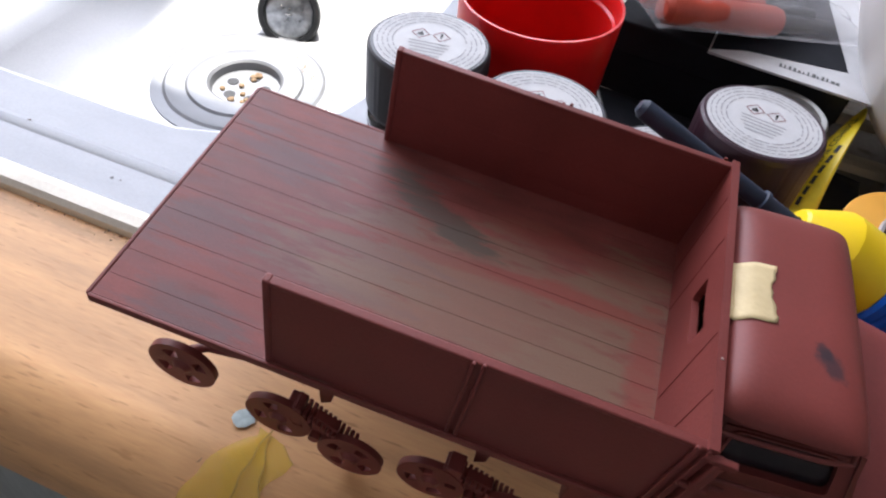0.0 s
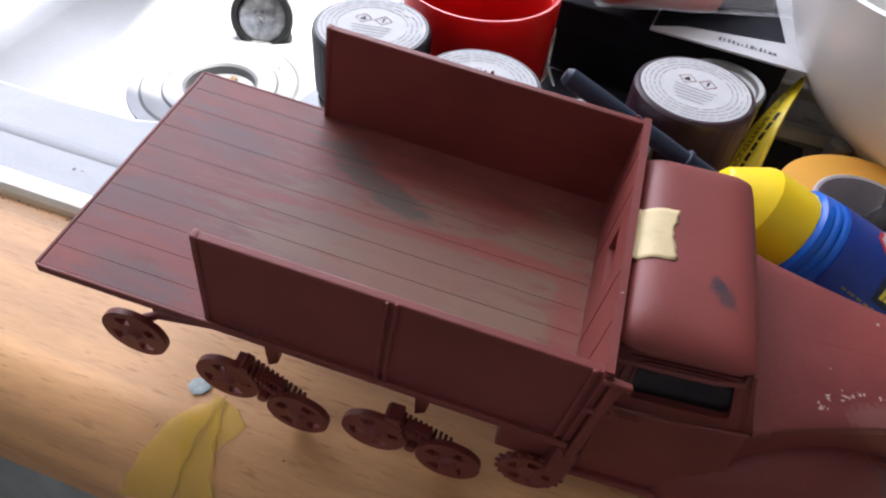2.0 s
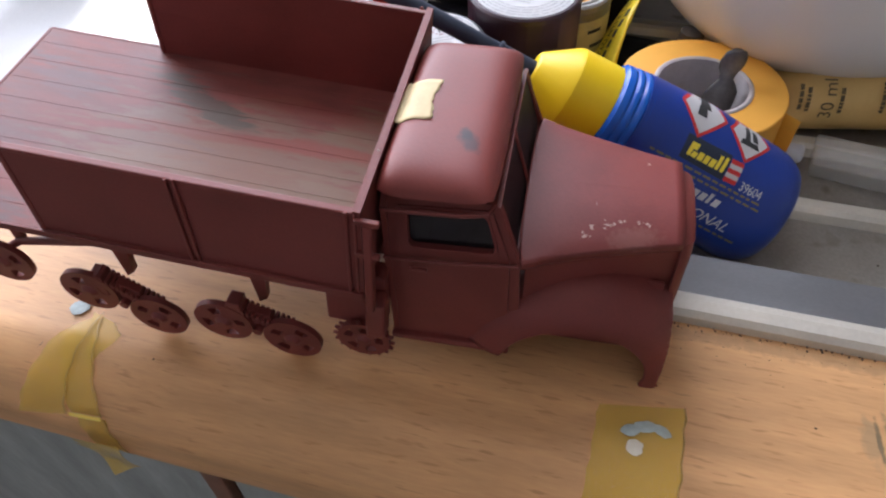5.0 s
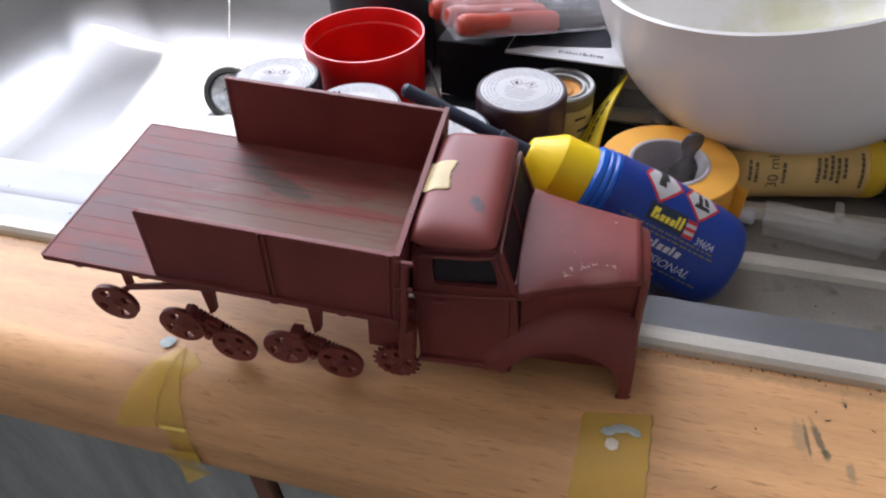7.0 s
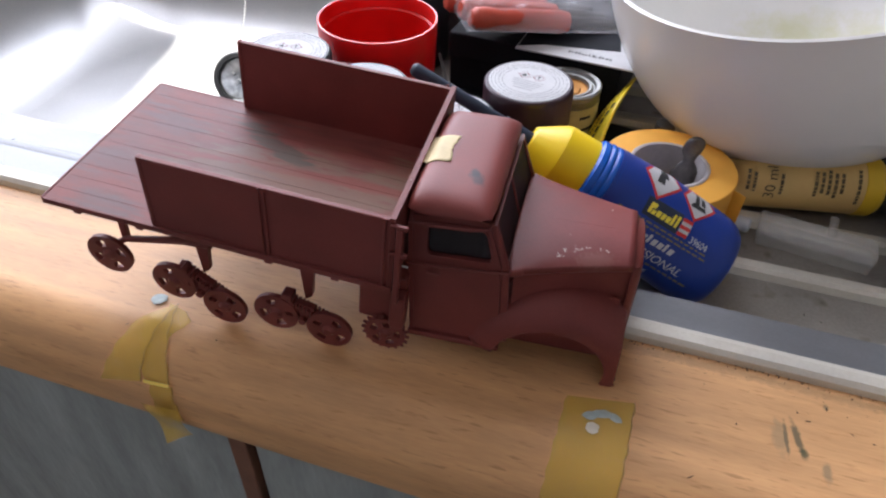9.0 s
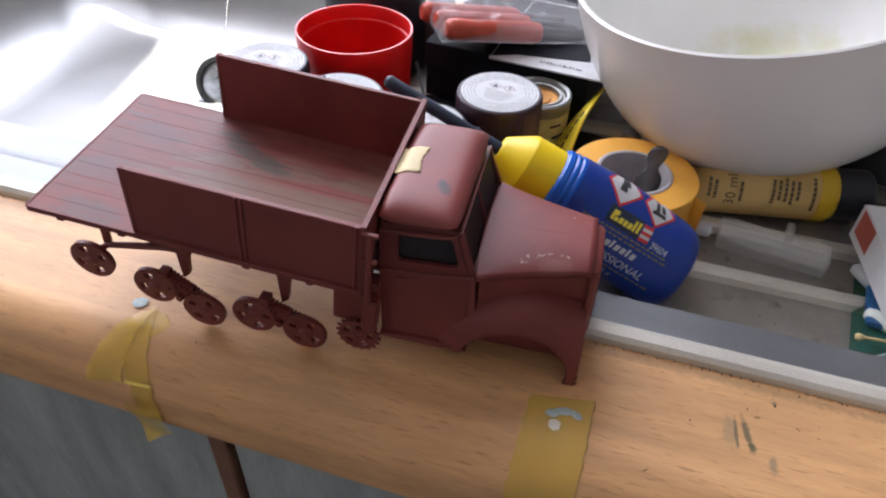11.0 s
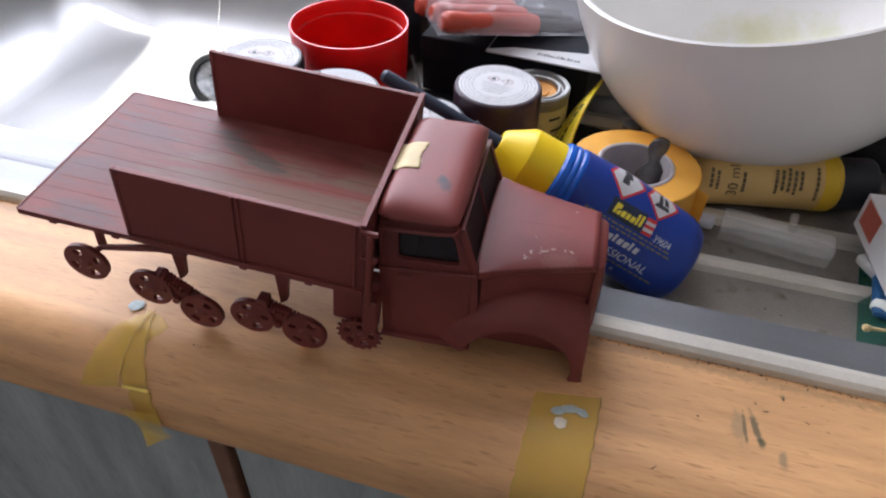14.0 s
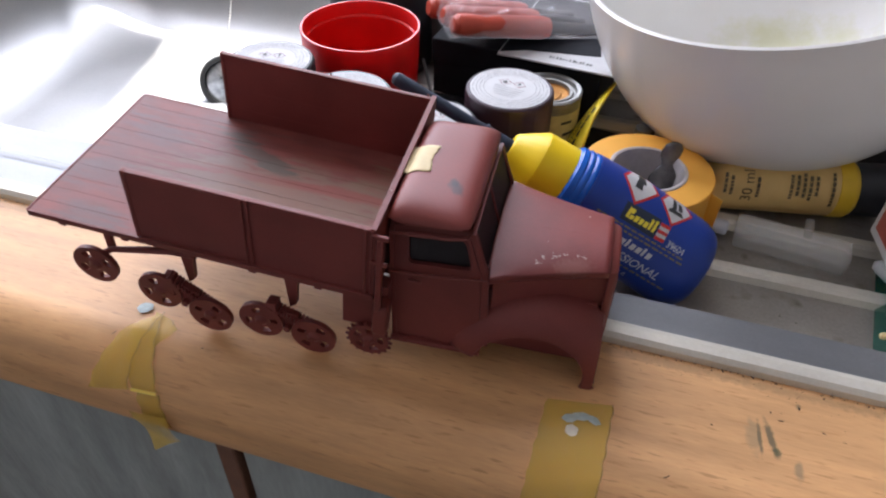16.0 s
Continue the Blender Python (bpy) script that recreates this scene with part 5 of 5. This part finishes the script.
for k in range(9):
    u = -0.030 + 0.060 * k / 8
    rows.append([(x, u, 0.0092 * max(0.05, 1 - (x / 0.027) ** 4) * max(0.1, 1 - (u / 0.0312) ** 4) * (1 + 0.25 * noise.noise((x * 90, u * 90, 0))) * q) for q in (0.02, 1) for x in ([-0.027 + 0.054 * j / 9 for j in range(10)] if q == 1 else [0.027 - 0.054 * j / 9 for j in range(10)])])
part("pouch", fixed_normals(loft(rows)), M_GREEN, packet)
part("blue_end", boxes(((-0.0250, -0.010, 0.0056), (-0.012, 0.022, 0.0092)), bevel=0.002), M_BLUEP, packet)
M_WAX = material("white_plastic_rod", (0.72, 0.75, 0.70), 0.4, grain=0.05)
rod = thing("plastic_rod", pose(0.1407, 0.1737, -0.0049, 0, 90, -35), "rounded white plastic stick end under the carton", "stick")
part("rod", lathe([(0, -0.010), (0.0020, -0.0094), (0.0029, -0.0072), (0.0030, 0.014), (0, 0.014)], n=20), M_WAX, rod)
pick = thing("toothpick", pose(0.1276, 0.1636, -0.0034, 0, 90, 6), "thin wooden stick lying across the drainer edge", "stick")
M_STICK = material("pale_wood", (0.62, 0.47, 0.24), 0.6, grain=0.15, scale=200)
part("stick", lathe([(0, -0.0008), (0.0010, -0.0005), (0.0014, 0.0006), (0.0011, 0.0016), (0.0006, 0.0022), (0.0006, 0.040), (0, 0.041)], n=14), M_STICK, pick)
M_TIP = film_material("clear_tip_plastic", (0.78, 0.80, 0.80), 0.42, 0.10)
tip_cap = thing("clear_cap", pose(0.1318, 0.2046, -0.0048, 0, 90, -58), "small clear plastic cap lying under the carton", "cap")
part("shell", lathe([(0, 0), (0.0014, 0.0002), (0.0024, 0.0012), (0.0027, 0.0030), (0.0028, 0.0110), (0.0025, 0.0110)], n=24), M_TIP, tip_cap)
M_LIME = material("lime_plastic", (0.50, 0.58, 0.03), 0.4, grain=0.06)
lime = thing("lime_cap", pose(0.1520, 0.1330, 0.0012), "lime-yellow plastic cap on the sink edge", "cap")
part("cap", lathe([(0, 0), (0.0062, 0), (0.0064, 0.001), (0.0058, 0.010), (0.0050, 0.0112), (0, 0.0114)], n=28), M_LIME, lime)

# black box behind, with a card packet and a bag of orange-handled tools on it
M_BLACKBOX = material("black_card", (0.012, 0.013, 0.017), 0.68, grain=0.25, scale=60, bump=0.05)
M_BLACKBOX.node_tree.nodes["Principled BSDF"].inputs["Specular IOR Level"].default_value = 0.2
bbox = thing("black_box", pose(-0.0160, 0.3200, FLOOR, 0, 0, -5), "black cardboard box behind the paint pots", "box")
part("body", boxes(((-0.050, -0.0430, 0.0), (0.034, 0.050, 0.0318)), bevel=0.0008), M_BLACKBOX, bbox)
part("lid", boxes(((-0.0506, -0.0436, 0.0200), (0.0346, 0.0506, 0.0326)), bevel=0.0008), M_BLACKBOX, bbox)
M_FAINT = material("faint_print", (0.10, 0.10, 0.10), 0.6, grain=0.1)
card = thing("card_packet", pose(-0.0352, 0.2738, 0.0203, 0, 0, -5), "white-edged printed card lying on the black box", "card")
part("card", boxes(((0.0, 0.0, 0.0), (0.056, 0.078, 0.0008))), M_PAPER, card)
# flat black field that leaves a white strip along the card's front
part("black_field", fixed_normals(extrude_outline([(0.0006, 0.0020), (0.012, 0.0085), (0.0465, 0.0160), (0.0330, 0.076), (0.0006, 0.076)], 0.0009, 0.0010, lambda u, v, w: (u, v, w))), M_BLACKBOX, card)
for k in range(13):
    x = 0.024 + 0.0016 * k
    part("print_bar", boxes(((x, 0.0052, 0.0009), (x + random.choice((0.0006, 0.0009, 0.0012)), random.choice((0.0068, 0.0076)), 0.0010))), M_FAINT, card, smooth=False)
M_ORHANDLE = material("orange_red_grip", (0.48, 0.070, 0.040), 0.45, grain=0.10, scale=120, bump=0.1)
for x, y, z, rz, ln in ((-0.0555, 0.2640, 0.0362, 38.3, 0.0526), (-0.0630, 0.2728, 0.0357, 37, 0.052), (-0.0725, 0.2806, 0.0352, 36, 0.054)):
    tool = thing("craft_tool", pose(x, y, z, 0, 100, rz), "orange-red handled craft tool in a clear bag", "tool", "craft tools in the bag")
    part("handle", lathe([(0, 0), (0.0034, 0.0005), (0.0049, 0.0028), (0.0053, 0.007), (0.0048, 0.014), (0.0052, 0.021), (0.0054, ln - 0.005), (0.0047, ln - 0.0015), (0.0024, ln)], n=24), M_ORHANDLE, tool)
    part("shaft", lathe([(0.0032, ln), (0.0026, ln + 0.026), (0, ln + 0.027)], n=16), M_DARK, tool)
M_BAG = film_material("clear_bag_film", (0.58, 0.57, 0.59), 0.26, 0.12)
bag = thing("plastic_bag", pose(-0.0556, 0.2590, 0.0315, 0, 6, 32), "crinkled clear plastic bag over craft tools", "bag")
bm = bmesh.new()
grid = []
for i in range(31):
    row = []
    for j in range(21):
        x, y = 0.092 * i / 30, 0.046 * j / 20
        e = min(1.0, 30 * i / 30, 6 * (1 - i / 30), 7 * j / 20, 6 * (1 - j / 20))
        z = 0.0012 + 0.0098 * e ** 0.6 * (1 - 0.45 * i / 30) + 0.0022 * noise.noise((x * 110, y * 110, 1)) + 0.0010 * noise.noise((x * 300, y * 260, 5))
        row.append(bm.verts.new((x, y, z)))
    grid.append(row)
for i in range(30):
    for j in range(20):
        bm.faces.new((grid[i][j], grid[i + 1][j], grid[i + 1][j + 1], grid[i][j + 1]))
part("film", bm, M_BAG, bag)
part("seam", patch([(0.0, -0.0022), (0.092, -0.0022), (0.092, 0.0004), (0.0, 0.0004)], lambda u, v: (u, v, 0.0013 + 0.0006 * noise.noise((u * 120, v * 90, 3))), 24), M_BAG, bag, "flat sealed edge of the bag")
M_GREYBOX = material("grey_card", (0.16, 0.15, 0.15), 0.6, grain=0.12, scale=60)
gbox = thing("grey_box", pose(-0.0795, 0.3195, FLOOR, 0, 0, 4), "small upright grey box behind the red cap", "box")
part("body", boxes(((-0.0076, 0.0, 0.0), (0.0076, 0.030, 0.0270)), bevel=0.0008), M_GREYBOX, gbox)
dark_can = thing("dark_jar", pose(-0.1085, 0.3120, FLOOR), "tall dark jar with a glossy shoulder behind the red cap", "jar")
part("body", lathe([(0, 0), (0.026, 0), (0.0272, 0.002), (0.0272, 0.058), (0.0255, 0.063), (0.020, 0.066), (0, 0.066)], n=56), M_BLACKCAP, dark_can)
part("collar", lathe([(0.0274, 0.050), (0.0277, 0.052), (0.0274, 0.054)], n=56), M_PAPER, dark_can)
scr = thing("screwdriver", pose(-0.0600, 0.2600, FLOOR + 0.0015, 0, 78, 118), "thin metal tool blade leaning beside the red cap", "tool")
part("blade", tube([(0, 0, 0), (0, 0, 0.045)], 0.0009, 8), M_OLDMETAL, scr)

# plug on its bead chain
M_WETFACE = material("wet_metal", (0.42, 0.43, 0.43), 0.32, metal=1.0, grain=0.3, scale=140, bump=0.9, fine=260, gloss_var=0.15)
plug = thing("sink_plug", pose(-0.3200, 0.4620, -0.1425, 62, 0, 22), "black rubber sink plug lying on the basin floor", "sink plug")
part("rubber", lathe([(0, -0.009), (0.0195, -0.009), (0.0205, -0.006), (0.0230, 0.004), (0.0238, 0.0075), (0.0225, 0.0095), (0.0190, 0.0098), (0.0186, 0.0070), (0, 0.0066)], n=56), M_RUBBER, plug)
part("cover", lathe([(0.0184, 0.0072), (0.0150, 0.0086), (0, 0.0096)], n=40), M_WETFACE, plug, "wet dull metal face")
part("eyelet", tube([(0.003 * math.cos(a), 0, 0.0105 + 0.003 * math.sin(a)) for a in (2 * math.pi * k / 16 for k in range(17))], 0.0006, 6), M_CHROME, plug)
chain = thing("bead_chain", pose(0, 0, 0), "silver bead chain from the plug to the overflow", "chain")
bm = bmesh.new()
A, B = Vector((-0.3235, 0.455, -0.133)), Vector((-0.3680, 0.5860, -0.068))
for k in range(46):
    t = k / 45
    p = A.lerp(B, t) + Vector((0, 0, -0.018 * 4 * t * (1 - t) * (1 - t)))
    p.z = max(p.z, -0.148)
    bmesh.ops.create_icosphere(bm, subdivisions=1, radius=0.0012, matrix=Matrix.Translation(p))
M_CHAIN = material("dull_chain_metal", (0.36, 0.36, 0.35), 0.35, metal=1.0, grain=0.1)
part("beads", bm, M_CHAIN, chain)
part("wire", tube([(A.lerp(B, k / 20) + Vector((0, 0, -0.018 * 4 * (k / 20) * (1 - k / 20) ** 2))) for k in range(21)], 0.00025, 6), M_CHAIN, chain)

# ---- tape and dirt on the worktop ----
M_YTAPE = film_material("yellow_adhesive_tape", (0.78, 0.52, 0.06), 0.44, 0.3)

# darker brown film for a narrow line along one tape edge
M_TAPEEDGE = film_material("dark_tape_edge", (0.30, 0.18, 0.05), 0.40, 0.5)


def tape_piece(name_label, corners, lift=0.00025, thick=0.0):
    """A strip stuck over the worktop's front edge: corners are (x, s), s running forwards along the skin."""
    def lay(x, s):
        y, z = edge_profile(s)
        y2, z2 = edge_profile(s + 0.0005)
        n = Vector((0, -(z2 - z), (y2 - y)))
        n = -n.normalized() if n.z < 0 or (abs(n.z) < 1e-6 and n.y > 0) else n.normalized()
        if n.y > 0:
            n = -n
        return (x + 0.0003 * math.sin(s * 900), y + n.y * lift, z + abs(n.z) * lift + 0.00002 * math.sin(x * 700))
    tape = thing("adhesive_tape", pose(0, 0, 0), name_label, "tape", "yellow tape strips")
    part("strip", patch(corners, lay, 22), M_YTAPE, tape)
    (xa, sa), (xb, sb) = corners[1], corners[2]
    lift += 0.0002
    part("edge_line", patch([(xa - 0.0005, sa), (xa, sa), (xb, sb), (xb - 0.0005, sb)], lay, 22), M_TAPEEDGE, tape, "dark brown line along the tape edge")
    return tape


tape_piece("yellow transparent tape strip stuck over the worktop edge with paint spots", [(0.0243, -0.0115), (0.0440, -0.0150), (0.0430, 0.0480), (0.0225, 0.0480)])
tape_piece("short yellow tape strip crossing another on the worktop edge", [(-0.1102, 0.0020), (-0.1030, -0.0045), (-0.0942, 0.0205), (-0.1035, 0.0214)], 0.00040)
tape_piece("creased yellow tape strip folded over the worktop edge", [(-0.1115, 0.0020), (-0.1035, -0.0060), (-0.1048, 0.0222), (-0.1204, 0.0262)], 0.00060)
tape_piece("torn corner of yellow tape on the worktop", [(-0.1069, -0.0058), (-0.0992, -0.0039), (-0.0952, -0.0010), (-0.1000, 0.0090)], 0.00025)
tape_piece("yellow tape end running under the worktop edge", [(-0.1022, 0.0222), (-0.0938, 0.0214), (-0.0926, 0.0370), (-0.1022, 0.0365)], 0.00030)
hang = thing("adhesive_tape", pose(0, 0, 0), "loose yellow tape end hanging below the worktop edge", "tape", "yellow tape strips")
part("strip", patch([(-0.1045, -0.0185), (-0.0912, -0.0180), (-0.0895, -0.0318), (-0.1010, -0.0405)], lambda x, z: (x, 0.0690 + 0.0010 * math.sin(z * 260 + x * 90), z), 12), M_YTAPE, hang)
part("folded_layer", patch([(-0.1040, -0.0200), (-0.0960, -0.0192), (-0.0930, -0.0335), (-0.1008, -0.0395)], lambda x, z: (x, 0.0686 + 0.0010 * math.sin(z * 260 + x * 90), z), 12), M_YTAPE, hang)
fold = thing("adhesive_tape", pose(0, 0, 0), "shiny folded crease of yellow tape", "tape", "yellow tape strips")


def on_edge(x, s):
    y, z = edge_profile(s)
    return (x, y - 0.0012, z + 0.0004)


part("strip", patch([(-0.1035, 0.0207), (-0.0942, 0.0200), (-0.0942, 0.0212), (-0.1035, 0.0219)], on_edge, 4), material("bright_tape_crease", (0.88, 0.68, 0.14), 0.25, grain=0.05), fold)
M_PALEBLUE = material("pale_blue_paint", (0.38, 0.45, 0.44), 0.5, grain=0.2, scale=200)
M_PALESPOT = material("pale_cream_paint", (0.70, 0.66, 0.55), 0.5, grain=0.1, scale=200)
for x, y, r, long, rz, mat, lab in (
        (0.0332, 0.0915, 0.0019, 1.0, 0, M_PALESPOT, "cream"), (0.0320, 0.0955, 0.0015, 1.5, 20, M_PALEBLUE, "pale blue"),
        (0.0352, 0.0970, 0.0014, 1.9, 10, M_PALEBLUE, "pale blue"), (0.0388, 0.0968, 0.0012, 1.9, -35, M_PALEBLUE, "pale blue"),
        (-0.1108, 0.0950, 0.0022, 1.2, 30, M_PALEBLUE, "pale blue")):
    spot = thing("paint_spot", pose(x, y, 0.0005, 0, 0, rz), "dried " + lab + " paint spot on the worktop tape", "paint spot", "dried paint spots")
    bm = lump(bmesh.new(), (0, 0, 0), r, 0.06, x * 900, 3)
    for v in bm.verts:
        v.co.x *= long
    part("spot", bm, mat, spot)
M_CRUMB = material("dark_crumbs", (0.06, 0.045, 0.03), 0.9, grain=0.4, scale=500)
for x, y, r, ln, rz in ((-0.0836, 0.0856, 0.0006, 1, 0), (0.0721, 0.1062, 0.0006, 1, 0), (0.0607, 0.0848, 0.0004, 6, 42), (0.0916, 0.1137, 0.0004, 5, 10), (0.0889, 0.1160, 0.0005, 2, 100), (0.0972, 0.1200, 0.0006, 2.4, 100), (0.1035, 0.1130, 0.0003, 5, -25), (0.1090, 0.1115, 0.0003, 4, -8), (-0.1140, 0.0826, 0.0003, 6, 70), (0.0980, 0.1720, 0.0006, 1.6, 80), (0.1035, 0.1700, 0.0006, 1.2, 0), (-0.2242, 0.1545, 0.0009, 1.8, 30), (-0.2287, 0.1540, 0.0006, 1.4, 0), (-0.1862, 0.1450, 0.0006, 2, 60), (-0.1834, 0.1452, 0.0005, 1.5, 10)):
    z = 0.0003 if y < RIM else 0.0013 if x < 0 else FLOOR + 0.0004
    bit = thing("crumb", pose(x, y, z, 0, 0, rz), "tiny dark brown crumb or fibre", "crumb", "crumbs")
    bm = lump(bmesh.new(), (0, 0, 0), r * 0.5, 0.6, x * 700, 1)
    for v in bm.verts:
        v.co.x *= ln
        v.co.y += 0.0005 * (v.co.x / 0.002) ** 2 if ln > 2 else 0
    part("bit", bm, M_CRUMB, bit)
bm = bmesh.new()
rng = random.Random(4)
for k in range(420):
    x = rng.uniform(-0.2, 0.22)
    lump(bm, (x, RIM - abs(rng.gauss(0, 0.0009)) - 0.0001, 0.0001), rng.uniform(0.00008, 0.00034), 0.6, k, 1)
for k in range(160):
    lump(bm, (rng.uniform(0.03, 0.2), RIM - abs(rng.gauss(0, 0.006)), 0.0001), rng.uniform(0.00006, 0.00016), 0.6, k, 1)
tagged(link_mesh("dirt_line", bm, M_CRUMB), "line of fine dirt along the sink edge", "dirt", kind="stuff")

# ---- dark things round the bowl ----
# thin near-black sheet across the ribs, in the black box's material
sheet = thing("black_sheet", pose(-0.016, 0.2560, ON_RIBS, 0, 0, -6), "thin black sheet lying under the paint pots", "plastic sheet")
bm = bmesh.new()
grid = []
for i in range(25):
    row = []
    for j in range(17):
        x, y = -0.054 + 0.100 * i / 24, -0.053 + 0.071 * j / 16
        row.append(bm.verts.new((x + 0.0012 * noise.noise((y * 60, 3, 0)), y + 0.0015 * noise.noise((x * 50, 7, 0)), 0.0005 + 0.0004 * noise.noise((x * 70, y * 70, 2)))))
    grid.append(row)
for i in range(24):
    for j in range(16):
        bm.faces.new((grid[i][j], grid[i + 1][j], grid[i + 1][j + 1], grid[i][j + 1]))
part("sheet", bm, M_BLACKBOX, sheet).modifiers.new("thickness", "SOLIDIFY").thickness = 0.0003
M_CLOTH = material("black_cloth", (0.022, 0.022, 0.025), 0.85, grain=0.3, scale=120, bump=0.5, fine=900)
pouch = thing("black_pouch", pose(0.1740, 0.3030, ON_RIBS - 0.001, 0, 0, 12), "soft black cloth pouch beside the white bowl", "pouch")
rows = []
for k in range(13):
    h = k / 12
    q = math.sqrt(max(0.0, 1 - h ** 3.2))
    ring = []
    for j in range(56):
        a = 2 * math.pi * j / 56
        c, s = math.cos(a), math.sin(a)
        f = (abs(c) ** 3 + abs(s) ** 3) ** (-1 / 3) * (1 + 0.07 * noise.noise((c * 2, s * 2, h * 3)))
        ring.append((0.043 * c * f * (0.15 + 0.85 * q), 0.0240 * s * f * (0.15 + 0.85 * q), 0.025 * h + 0.0022 * noise.noise((c * 3, s * 3, 4))))
    rows.append(ring)
part("cloth", fixed_normals(loft(rows)), M_CLOTH, pouch)
lid = thing("red_lid", pose(0.1895, 0.3540, FLOOR), "round red plastic lid behind the black pouch", "lid")
part("shell", lathe([(0, 0), (0.0225, 0), (0.0235, 0.001), (0.0228, 0.036), (0.0215, 0.0385), (0, 0.0390)], n=56), M_REDCAP, lid)
